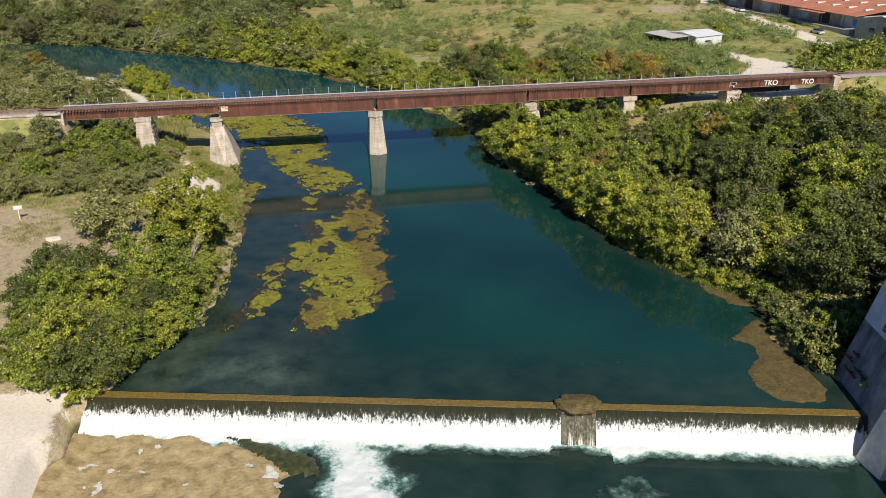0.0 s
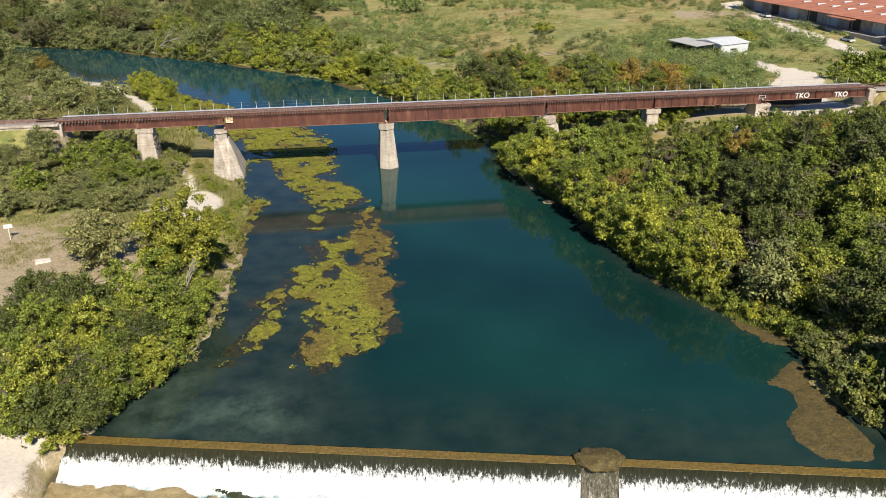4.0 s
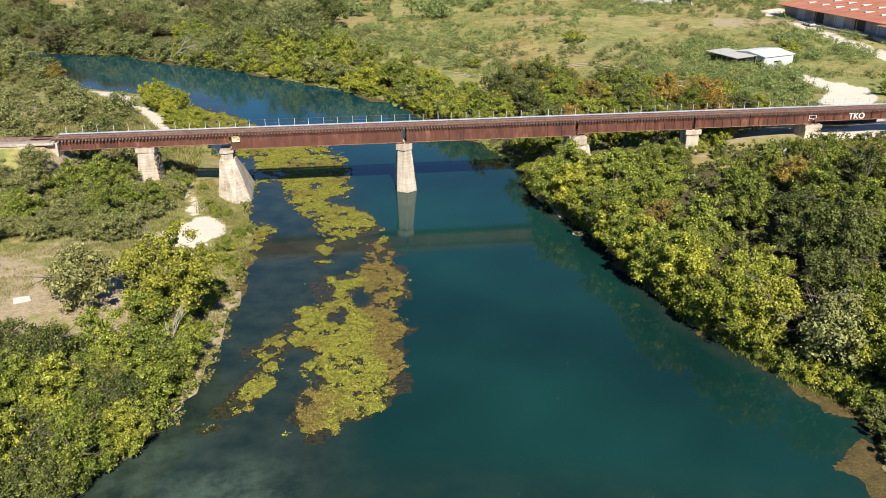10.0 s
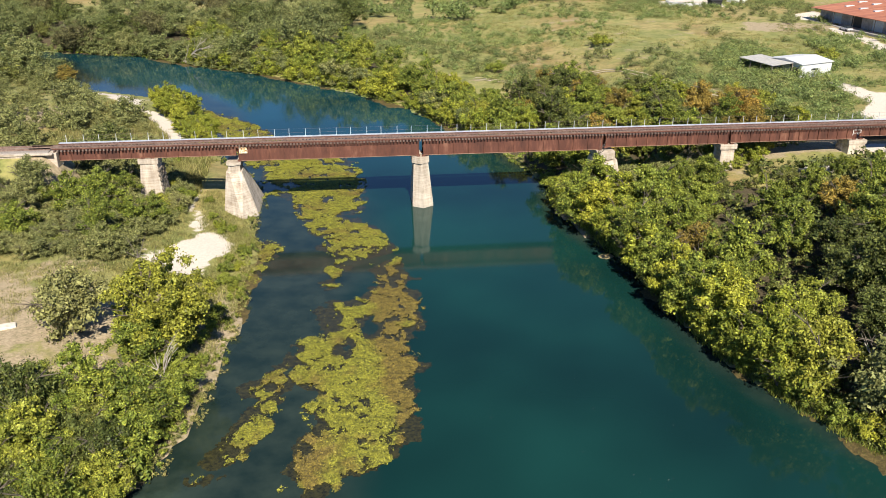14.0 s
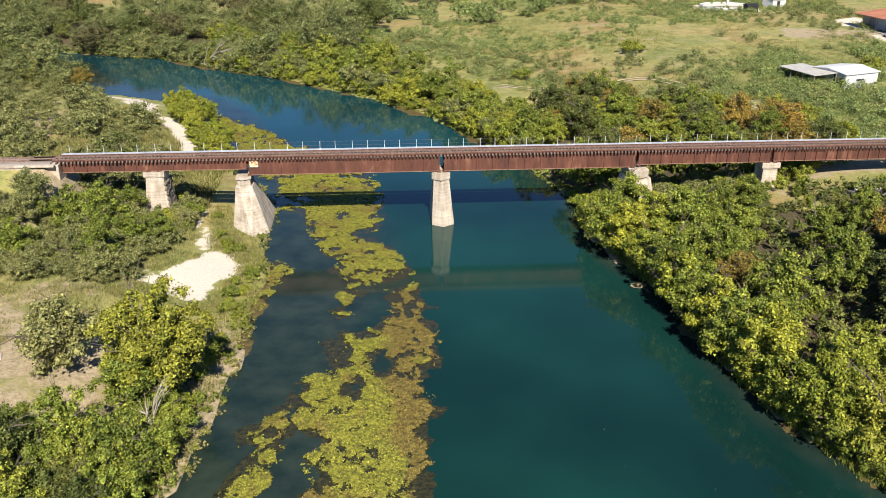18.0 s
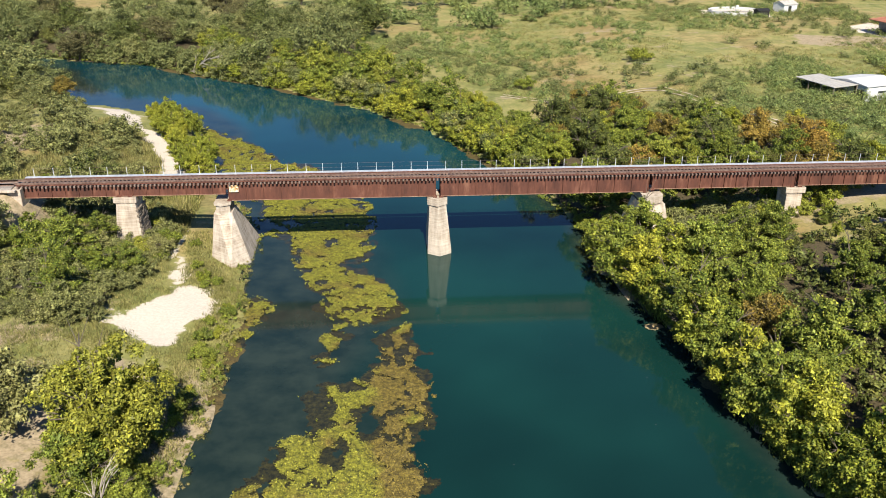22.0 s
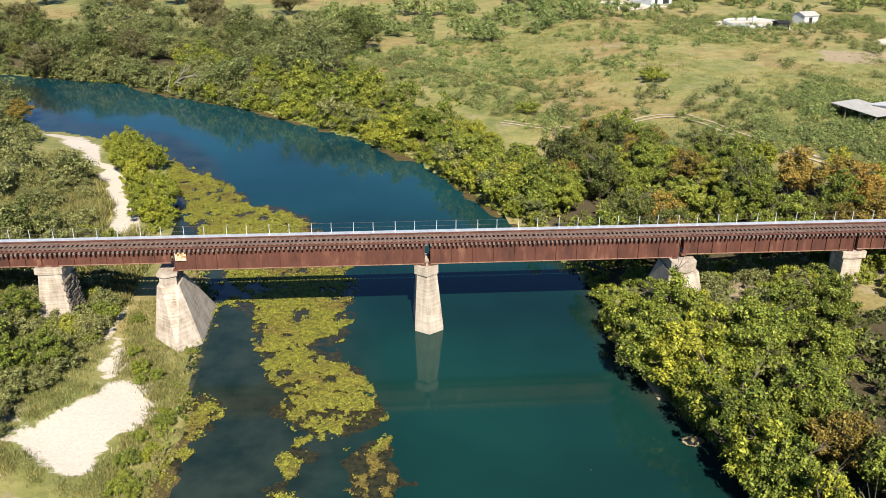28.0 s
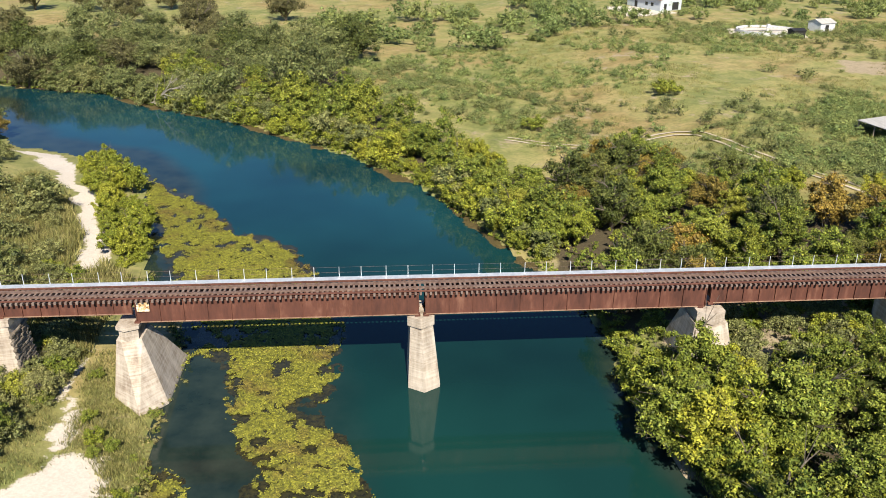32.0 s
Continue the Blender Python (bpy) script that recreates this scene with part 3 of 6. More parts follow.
def scatter(keys, poly, count, lo=0.8, hi=1.2, apart=3.0, group="", seed=1, taken=None):
    rng = random.Random(seed)
    for x, y in spots(poly, count, apart, seed, taken):
        plant(rng.choice(keys), x, y, rng.uniform(lo, hi), group=group, tall=rng.uniform(0.9, 1.15))


def joined(name, label, category, leaf, places, leaves, size, height, radius, lobes=9, seed=1, loose=0.3, ruffle=0.4, lobe=(0.17, 0.33)):
    """Far or low growth that nobody could count: one object."""
    rng = np.random.default_rng(seed)
    protos = [crown_arrays(seed * 100 + k, height, radius, 0.0, lobes, int(leaves * 1.9), size * 0.84, 0.8, loose, lobe, ruffle) for k in range(6)]
    P = np.array(places)
    H = np.maximum(land(P[:, 0], P[:, 1])[0], 0.0)
    V, F, T, off = [], [], [], 0
    for (x, y), h in zip(places, H):
        v, f = protos[rng.integers(6)]
        a, s, t = rng.uniform(0, 6.28), 0.5 + 0.95 * rng.random() ** 1.6, rng.uniform(0.75, 1.2)
        ca, sa = math.cos(a) * s, math.sin(a) * s
        V.append(np.stack([v[:, 0] * ca - v[:, 1] * sa + x, v[:, 0] * sa + v[:, 1] * ca + y, v[:, 2] * s * t + h - 0.1], 1))
        F.append(f + off)
        T.append(np.full(len(v), rng.random()))
        off += len(v)
    ob = new(name, mesh_of(name, np.concatenate(V), np.concatenate(F), LEAF[leaf], False, {"tone": np.concatenate(T)}))
    return tagged(ob, label, category, kind="stuff")


# the wood on the east bank below the bridge
W = []
EG = "trees of the east bank wood"
scatter(["gold", "gold", "elm"], [(21, -5), (27, -2), (29, -24), (30, -38), (32, -50), (37, -61), (31, -58), (27.5, -44), (25.8, -26)], 20, 0.85, 1.2, 3.0, EG, 3, W)
scatter(["oak", "oak", "elm"], [(50, -34), (98, -30), (98, -60), (64, -98), (52, -84), (44, -72)], 36, 0.8, 1.1, 4.3, EG, 51, W)
scatter(["elm", "oak", "elm", "elm", "rust"], [(28, -4), (48, -4), (50, -10), (70, -14), (98, -22), (98, -60), (64, -98), (52, -84), (41, -80), (38, -70), (36, -62), (31, -40)], 58, 0.75, 1.05, 4.3, EG, 4, W)
scatter(["elm", "gold", "elm"], [(50, -3), (98, -3), (98, -20), (70, -13), (51, -9)], 26, 0.38, 0.52, 3.4, EG, 41, W)
scatter(["shrub", "thicket"], [(37, -84), (48, -84), (47, -70), (39, -72), (36.6, -78)], 16, 0.8, 1.4, 1.8, "undergrowth of the east bank", 42)
for x, y, k, s in ((34, -11, "gold", 1.0), (29, -13, "gold", 1.05), (39, -9, "elm", 0.8), (44, -8, "elm", 0.72), (26, -19, "gold", 0.9), (37.8, -63, "grey", 1.5), (43, -75, "oak", 1.0), (48, -80, "oak", 1.1)):
    plant(k, x, y, s, group=EG)
scatter(["shrub", "goldbush", "shrub"], [(22.6, -6), (27, -6), (31, -40), (38, -62), (41, -74), (37.5, -72), (30, -54), (27.3, -36), (26.6, -24)], 34, 0.7, 1.25, 1.3, "undergrowth of the east bank", 5)
# the west bank below the bridge
V = []
WG = "trees of the west bank"
scatter(["elm", "elm", "oak", "elm"], [(-43.5, -72), (-39, -74.5), (-34.5, -75.5), (-29, -67), (-26.2, -59.5), (-27.5, -55.5), (-33, -54), (-38, -54), (-43, -58)], 36, 0.55, 0.8, 2.3, "trees by the weir", 6, V)
plant("plane", -28.6, -45.6, 1.0, group=WG, tall=1.05)
plant("elm", -29.8, -49.5, 0.85, group=WG)
plant("gold", -31.2, -45.0, 0.95, group=WG)
plant("elm", -26.3, -51.5, 0.6, group=WG)
plant("grey", -37.9, -40.8, 1.5, group=WG, tilt=-22, rz=15, label="leaning grey green mesquite at the edge of a dry clearing")
scatter(["grey", "grey", "elm", "grey", "thicket"], [(-72, -24), (-41, -21.5), (-42, -16), (-35.5, -8), (-34.8, -1), (-50, -1), (-76, -6)], 52, 0.5, 0.85, 2.6, "scrub trees of the west bank", 7, V)
joined("west_scrub", "grey green scrub trees past the dry clearing", "trees", "grey", spots([(-95, -66), (-49, -66), (-50, -58), (-57, -46), (-58, -34), (-95, -28)], 48, 3.2, 8, V), 1300, 0.36, 4.6, 2.7, 24, 12)
scatter(["thicket", "shrub", "thicket"], [(-56, -24), (-35, -22), (-40, -17), (-35, -8), (-34.6, 6), (-54, 6)], 46, 0.6, 1.1, 1.8, "thickets of the west bank", 9)
scatter(["shrub", "goldbush"], [(-29, -52), (-25.3, -48), (-24.2, -30), (-24, -14), (-28.5, -5), (-32, 4), (-29.5, -8), (-26, -17), (-26, -30), (-28, -42)], 30, 0.35, 0.75, 1.2, "shrubs along the west bank", 10)
scatter(["thicket", "shrub", "thicket"], [(-41, -16.5), (-35.2, -14), (-34.2, -4), (-34.6, 5), (-43, 5)], 16, 0.8, 1.15, 1.6, "thickets of the west bank", 62)
# above the bridge
BAR = [(-112, 7), (-44, 7), (-45, 30), (-50.5, 45), (-57.5, 60), (-65.5, 73), (-76, 88), (-90, 108), (-102, 130), (-140, 126)]
scatter(["shrub", "goldbush", "thicket"], [(29, -3.5), (60, -3.5), (60, 8), (27, 8)], 34, 0.8, 1.3, 1.8, "undergrowth of the east bank", 57)
joined("shore_growth", "low green growth overhanging the west shore", "weeds", "elm", bank_spots(LEFT_BANK, 7, 14, 1.9, -0.2, 1.4, 58), 260, 0.15, 1.0, 1.0, 9, 27)
joined("shore_growth", "yellow grass and weeds overhanging the west shore", "weeds", "reed", bank_spots(LEFT_BANK, 6, 14, 0.9, -0.4, 1.0, 59), 150, 0.13, 0.6, 0.8, 8, 28)
joined("scrub_wood", "grey green scrub wood above the bridge", "trees", "grey", spots(BAR, 250, 2.7, 11), 1300, 0.36, 5.2, 3.2, 34, 13)
joined("scrub_oaks", "darker oaks among the scrub above the bridge", "trees", "oak", spots(BAR, 30, 7, 36), 1700, 0.46, 6.8, 3.7, 28, 14)
scatter(["gold", "goldbush", "gold"], [(-33.5, 31), (-38.0, 31), (-46.0, 48), (-52.5, 66), (-53, 70), (-50, 73), (-43, 62), (-37, 46)], 30, 0.5, 0.85, 1.7, "shrubs on the gravel bar", 12)
scatter(["thicket", "shrub"], [(-60, 6), (-37, 6), (-40, 28), (-58, 30)], 34, 0.6, 1.1, 2.2, "thickets above the bridge", 13)
E_ROW = [(22, 28), (27, 33), (21, 54), (12, 72), (2, 94), (-18, 118), (-50, 146), (-55, 142), (-25, 112.6), (-4.6, 88.6), (7.4, 65), (14.4, 49.5)]
FB = []
NEAR_ROW = [(22, 28), (27, 33), (21, 54), (12, 72), (7.4, 65), (14.4, 49.5)]
scatter(["gold", "elm", "elm", "gold"], NEAR_ROW, 22, 0.6, 0.85, 2.4, "trees along the far bank", 14, FB)
for bx_, by_, bs_ in ((38, 62, 0.95), (34, 58, 0.85), (44, 55, 0.8), (51, 47, 0.8), (58, 40, 0.75), (66, 32, 0.7)):
    plant("rust" if bx_ in (34, 44) else "gold", bx_, by_, bs_, group="trees behind the bridge")
joined("bank_trees", "green trees crowding the far bank of the river", "trees", "elm", spots(E_ROW, 46, 2.6, 43, FB), 1900, 0.40, 7.6, 3.3, 34, 19)
joined("bank_trees", "yellow green trees leaning over the far bank", "trees", "gold", bank_spots(RIGHT_BANK, 14, 19, 3.2, 0.6, 2.4, 44), 1600, 0.38, 5.4, 2.8, 30, 20)
joined("bank_trees", "olive green trees among the yellow fringe of the far bank", "trees", "far", bank_spots(RIGHT_BANK, 14, 19, 6.0, 0.8, 3.4, 60), 1600, 0.40, 6.0, 3.0, 30, 29)
joined("bank_trees", "green trees behind the yellow fringe of the far bank", "trees", "elm", bank_spots(RIGHT_BANK, 14, 19, 3.6, 3.4, 6.8, 52), 1700, 0.41, 6.6, 3.1, 34, 24)
joined("bank_bushes", "low green bushes hanging over the far water", "shrubs", "far", bank_spots(RIGHT_BANK, 18, 22, 2.2, -0.4, 1.6, 53), 420, 0.42, 3.2, 2.4, 16, 25)
joined("bank_trees", "grey green trees screening the bend of the river", "trees", "far", spots([(-80, 99), (-88, 110), (-100, 132), (-124, 141), (-136, 118), (-104, 92)], 30, 4.2, 54), 1500, 0.46, 8.0, 4.0, 40, 26)
plant("rust", -81.2, 98.6, 0.72, group="trees at the river bend", label="small russet autumn tree beside the river bend")
scatter(["elm", "rust", "oak", "gold", "rust", "elm"], [(24, 10), (70, 9), (71, 22), (60, 30), (48, 50), (34, 58), (26, 52), (23, 40)], 46, 0.6, 0.95, 3.8, "trees behind the bridge", 15)
plant("elm", 39.5, 58, 1.1, group="trees behind the bridge")
plant("oak", 36, 54, 1.0, group="trees behind the bridge")
plant("shrub", 28.9, 89.5, 1.5, group="bushes of the meadow")
plant("shrub", 59.6, 103.5, 2.0, group="bushes of the meadow", tall=0.8)
plant("shrub", 108, 72, 2.0, group="bushes of the meadow", tall=0.9)


def clumpy(scale, lo, hi, seed):
    return lambda X, Y: smooth((fbm(X, Y, scale, seed, 3) - lo) / (hi - lo))


FIELD = [(20, 92), (30, 70), (52, 52), (74, 36), (140, 48), (150, 120), (160, 200), (60, 200), (-10, 160), (-14, 116)]
joined("meadow_scrub", "scattered low soft green scrub over the dry meadow", "scrub", "scrub", spots(FIELD, 900, 1.1, 21, weight=clumpy(26, -0.2, 0.35, 8)), 240, 0.26, 1.35, 1.7, 5, 2, 0.05, 0.35, (0.42, 0.66))
joined("meadow_bushes", "darker green bushes in drifts over the meadow", "scrub", "far", spots(FIELD, 420, 1.5, 22, weight=clumpy(34, -0.1, 0.4, 9)), 290, 0.27, 1.8, 2.1, 6, 3, 0.05, 0.35, (0.38, 0.6))
joined("field_edge_bushes", "thick scrub round the shed and along the field track", "scrub", "scrub", spots([(62, 50), (80, 40), (136, 52), (140, 100), (96, 96), (70, 70)], 380, 1.5, 23, weight=clumpy(18, -0.4, 0.25, 10)), 300, 0.27, 1.9, 2.2, 6, 4, 0.05, 0.35, (0.38, 0.6))
joined("field_edge_bushes", "low green scrub between the bridge and the field road", "scrub", "scrub", spots([(70, 12), (92, 11), (97, 34), (82, 42), (70, 36)], 90, 1.5, 63), 300, 0.27, 1.8, 2.1, 6, 32, 0.05, 0.35, (0.38, 0.6))
BEYOND = [(-190, 184), (-110, 164.5), (-76, 152.5), (-54, 143.5), (-28, 119), (-18, 122), (-8, 150), (-10, 175), (-60, 190), (-110, 200), (-200, 210)]
FW = []
for ox_, oy_, os_ in ((-116, 196, 1.05), (-135, 267, 1.1), (-114, 263, 1.0), (-89, 226, 1.1), (-58, 198, 1.15), (-95, 152, 0.9), (-72, 156, 0.95), (-148, 214, 1.1), (-160, 250, 1.0), (-52, 184, 0.9), (-66, 232, 1.0), (-36, 236, 1.05), (-84, 268, 1.0)):
    plant("field_oak", ox_, oy_, os_, group="oaks of the far pasture")
    FW.append((ox_, oy_))
joined("far_wood", "dense grey green wood beyond the river bend", "trees", "far", spots(BEYOND, 70, 5.4, 24, FW), 3600, 0.44, 10.0, 6.4, 48, 5)
joined("far_wood", "dark green oaks in the wood beyond the bend", "trees", "oak", spots(BEYOND, 26, 6.0, 61, FW), 3600, 0.44, 9.5, 6.0, 44, 30)
joined("far_wood", "green trees along the water of the far bend", "trees", "far", bank_spots(RIGHT_BANK, 18, 22, 4.2, 2.0, 5.5, 47), 2800, 0.40, 7.5, 4.6, 40, 31)
joined("hedgerow", "belt of green trees and bushes beyond the meadow", "trees", "scrub", spots([(-30, 172), (20, 164), (60, 192), (160, 196), (260, 230), (260, 300), (100, 300), (40, 250), (-20, 230)], 230, 4.4, 25, weight=clumpy(30, -0.5, 0.1, 11)), 580, 0.6, 6.0, 4.4, 30, 6)
joined("distant_wood", "distant dark woods along the horizon", "trees", "far", spots([(-420, 300), (-120, 290), (0, 290), (300, 320), (500, 300), (700, 700), (-700, 700)], 330, 10, 26, weight=clumpy(60, -0.5, 0.0, 12)), 330, 1.6, 11.0, 8.0, 18, 7)
joined("east_far_trees", "trees and brush round the buildings past the meadow", "trees", "elm", spots([(100, 10), (136, 14), (136, 46), (104, 30)], 46, 3.4, 28), 420, 0.6, 5.0, 3.2, 18, 9)
joined("west_far_wood", "scrub wood stretching away from the west bank", "trees", "grey", spots([(-200, -70), (-96, -64), (-78, -8), (-112, 8), (-140, 120), (-220, 130)], 200, 6.0, 29), 380, 0.8, 6.5, 4.4, 18, 10)
joined("east_far_wood", "wood stretching away from the east bank", "trees", "elm", spots([(96, -4), (130, 6), (240, 20), (240, -120), (66, -110)], 170, 6.0, 30), 380, 0.8, 8.0, 4.6, 18, 11)


def tufts(name, label, leaf, poly, count, seed, height=0.6, weight=None, apart=0.35, blades=42, wide=0.62):
    """Grass and weeds: tufts of upright, leaning blades, one triangle each."""
    rng = np.random.default_rng(seed)
    P = np.array(spots(poly, count, apart, seed, weight=weight))
    n = len(P)
    X, Y = (np.repeat(P[:, k], blades) + rng.normal(0, wide * 0.55, n * blades) for k in (0, 1))
    size = np.repeat(rng.uniform(0.55, 1.3, n), blades) * height * rng.uniform(0.5, 1.2, n * blades)
    turn = rng.uniform(0, 2 * math.pi, n * blades)
    foot = np.stack([X, Y, np.maximum(land(X, Y)[0], 0.0) - 0.03], 1)
    side = np.stack([np.cos(turn), np.sin(turn), 0 * turn], 1) * (0.022 + 0.032 * size)[:, None]
    lean = np.stack([rng.normal(0, 0.38, n * blades), rng.normal(0, 0.38, n * blades), np.ones(n * blades)], 1) * size[:, None]
    V_ = np.stack([foot - side, foot + side, foot + lean], 1).reshape(-1, 3)
    me = mesh_of(name, V_, np.arange(n * blades * 3).reshape(-1, 3), LEAF[leaf], False, {"tone": np.repeat(rng.random(n), blades * 3)})
    tagged(new(name, me), label, "weeds", kind="stuff")


off_path = lambda X, Y: np.clip(1.0 - 1.6 * np.max([blob(X, Y, p, 1.6) for p in SAND[:3]], axis=0), 0, 1)
tufts("bank_weeds", "rough weeds and yellow grass along the west bank", "reed", [(-29, -58), (-25.5, -56), (-23.6, -32), (-23.4, -12), (-24.8, -6), (-31, 8), (-34, 8), (-31, -6), (-26, -14), (-28, -26), (-30, -44)], 620, 31, 0.42)
tufts("clearing_weeds", "dry weeds round the bare clearing", "reed", [(-66, -24), (-36, -24), (-34, -44), (-46, -62), (-66, -60)], 450, 32, 0.3, weight=clumpy(10, -0.1, 0.4, 13))
tufts("rough_grass", "rough grey green grass between the thickets", "grey", [(-80, -26), (-34, -25), (-26, -30), (-24, -10), (-34, 8), (-80, 8)], 1500, 45, 0.36, weight=off_path)
tufts("path_grass", "yellow grass beside the sandy path", "reed", [(-42, -24), (-26, -28), (-24.5, -10), (-28, -4), (-34, 8), (-40, 4), (-42, -12)], 600, 46, 0.34, weight=off_path)
tufts("gravel_bar_reeds", "pale reeds and tall grass above the bridge", "reed", [(-60, 5), (-34, 5), (-35, 27), (-41, 33), (-47, 44), (-54, 58), (-62, 68), (-66, 26)], 2600, 33, 1.3, blades=48, wide=0.7)
tufts("east_bank_weeds", "green weeds along the foot of the east bank wood", "elm", [(22.4, -4), (24, -4), (28, -26), (30, -50), (40, -72), (38, -74), (32, -60), (28, -48), (26.8, -30)], 420, 34, 0.6)
joined("far_bank_weeds", "green weeds at the foot of the far bank", "weeds", "elm", bank_spots(RIGHT_BANK, 13, 22, 0.7, -0.2, 1.4, 35), 40, 0.34, 0.8, 0.9, 6, 35)
tufts("meadow_grass", "tall yellow grass and weeds over the meadow", "reed", FIELD, 3200, 55, 0.5, weight=clumpy(14, -0.3, 0.4, 14), apart=0.8, blades=34, wide=0.9)

EAST = [(24, -4), (92, -4), (96, -60), (64, -98), (48, -92), (38, -90), (38, -72), (31, -54), (27.5, -36)]
joined("undergrowth", "dark green undergrowth below the east bank wood", "shrubs", "oak", spots(EAST, 760, 1.2, 37), 110, 0.46, 2.2, 2.2, 10, 15)
joined("undergrowth", "tangled undergrowth below the trees by the weir", "shrubs", "elm", spots([(-44, -73), (-36, -76), (-28, -65), (-25.4, -57), (-28, -52), (-36, -53), (-44, -58)], 120, 1.3, 38), 170, 0.36, 1.9, 1.6, 10, 16)
joined("undergrowth", "green undergrowth behind the bridge", "shrubs", "elm", spots([(23, 4), (72, 6), (72, 22), (60, 30), (46, 50), (30, 60), (18, 56), (22, 32)], 260, 1.8, 39), 130, 0.42, 2.3, 1.9, 10, 17)
joined("bank_thicket", "grey green thicket under the west end of the bridge", "shrubs", "grey", spots([(-62, -22), (-42, -20), (-35, -8), (-34, 8), (-60, 8)], 170, 1.5, 40), 420, 0.22, 2.0, 1.6, 10, 18)
joined("undergrowth", "dark shrubs between the mud flat and the mill", "shrubs", "oak", spots([(35.2, -86), (37.2, -85.5), (41, -70), (37, -71.5), (35, -78)], 40, 1.0, 48), 320, 0.36, 2.4, 1.6, 14, 21)
joined("edge_bushes", "yellow green bushes leaning over the water below the bridge", "shrubs", "gold", bank_spots(RIGHT_BANK, 7, 13, 2.2, 0.2, 1.8, 49), 700, 0.36, 3.4, 2.2, 20, 22)
joined("edge_bushes", "green bushes leaning over the water by the weir", "shrubs", "elm", bank_spots(LEFT_BANK, 4, 6, 1.6, 0.2, 1.6, 50), 700, 0.34, 3.0, 1.9, 20, 23)


# ---- the railway bridge ----
m = Mat("rusty_steel", 0.75, 0.25)
streak = m.noise(0.9, 5, 0.7, (1, 1, 0.25))
m.color(m.mix(m.ramp(m.noise(0.35, 3, 0.6), [(0.4, (0, 0, 0)), (0.7, (1, 1, 1))]),
              m.ramp(streak, [(0.3, (0.060, 0.025, 0.018)), (0.55, (0.140, 0.054, 0.035)), (0.75, (0.28, 0.140, 0.092))]),
              m.ramp(streak, [(0.3, (0.080, 0.032, 0.023)), (0.7, (0.165, 0.064, 0.043))])))
m.bump(m.noise(14, 4, 0.7), 0.3, 0.01)
MAT_RUST = m.m
# dusty rust made paler: sunlight on the lower flange put into the colour
m = Mat("sunlit_dusty_rust", 0.9)
MAT_SUNLIT_DUST = m.color(m.ramp(m.noise(1.2, 5, 0.7), [(0.3, (0.20, 0.105, 0.065)), (0.7, (0.42, 0.29, 0.20))])).m
m = Mat("timber_tie", 0.9)
m.color(m.mix(m.random(), m.ramp(m.noise(5, 5, 0.7, (6, 0.8, 6)), [(0.3, (0.10, 0.070, 0.058)), (0.7, (0.32, 0.255, 0.215))]), (0.16, 0.105, 0.085, 1)))
MAT_TIE = m.m
m = Mat("rail_steel", 0.5, 0.6)
MAT_RAIL = m.color(m.ramp(m.noise(3, 4, 0.6), [(0.3, (0.19, 0.115, 0.090)), (0.7, (0.40, 0.29, 0.24))])).m
m = Mat("galvanised", 0.5, 0.4)
MAT_WALK = m.color(m.ramp(m.noise(1.5, 4, 0.6), [(0.3, (0.50, 0.54, 0.58)), (0.7, (0.72, 0.75, 0.78))])).m
m = Mat("pier_concrete", 0.9)
st = m.noise(0.8, 5, 0.65, (1.6, 1.6, 0.3))
lines = m.noise(1.0, 4, 0.7, (0.25, 0.25, 5.5))
m.color(m.mix(m.ramp(lines, [(0.42, (0, 0, 0)), (0.60, (0.75, 0.75, 0.75))]), m.mix(m.ramp(m.noise(0.5, 4, 0.6), [(0.4, (0, 0, 0)), (0.65, (1, 1, 1))]), m.ramp(st, [(0.3, (0.20, 0.150, 0.11)), (0.65, (0.49, 0.415, 0.325))]),
              m.ramp(st, [(0.3, (0.32, 0.27, 0.21)), (0.7, (0.60, 0.53, 0.44))])), m.ramp(st, [(0.3, (0.42, 0.365, 0.30)), (0.7, (0.68, 0.61, 0.52))])))
m.bump(m.math("ADD", lines, m.noise(5, 5, 0.7)), 0.6, 0.06)
MAT_PIER = m.m

m = Mat("stained_flank", 0.9)
runs = m.noise(1.0, 5, 0.7, (0.5, 2.6, 0.5))
m.color(m.mix(m.ramp(m.noise(0.35, 4, 0.6), [(0.40, (0, 0, 0)), (0.62, (1, 1, 1))]), m.ramp(runs, [(0.32, (0.075, 0.048, 0.032)), (0.68, (0.22, 0.160, 0.115))]), m.ramp(runs, [(0.3, (0.17, 0.145, 0.12)), (0.7, (0.36, 0.32, 0.27))])))
m.bump(m.noise(3.0, 4, 0.7, (0.3, 0.3, 3.0)), 0.5, 0.05)
MAT_FLANK = m.m

bridge = thing("railway_bridge", "rusty red steel girder railway bridge with timber ties and walkway", "bridge")
G0, G1 = 0.30, 2.75          # the two girder lines
TIE0, TIE1, TIE_Z = -0.18, 3.1, 10.5
SPANS = [(-51.8, -26.35, 9.05, 0), (-26.1, 1.15, 8.15, 1), (1.75, 30.1, 8.15, 1), (30.5, 50.7, 8.5, 0), (51.0, 72.4, 8.6, 0), (72.8, 94.0, 9.0, 0)]


def girder_mesh(length, depth, front):
    """A plate girder: one I-section drawn out along x."""
    h, f, t, a, w = depth, 0.2, 0.035, 0.035, 0.012
    half = [(-f, 0), (f, 0), (f, t), (a, t), (a, 0.19), (w, 0.19), (w, h - 0.19), (a, h - 0.19), (a, h - t), (f, h - t), (f, h), (-f, h), (-f, h - t), (-a, h - t), (-a, h - 0.19), (-w, h - 0.19), (-w, 0.19), (-a, 0.19), (-a, t), (-f, t)]
    return loft([[(x, y, z) for y, z in half] for x in (0, length)])


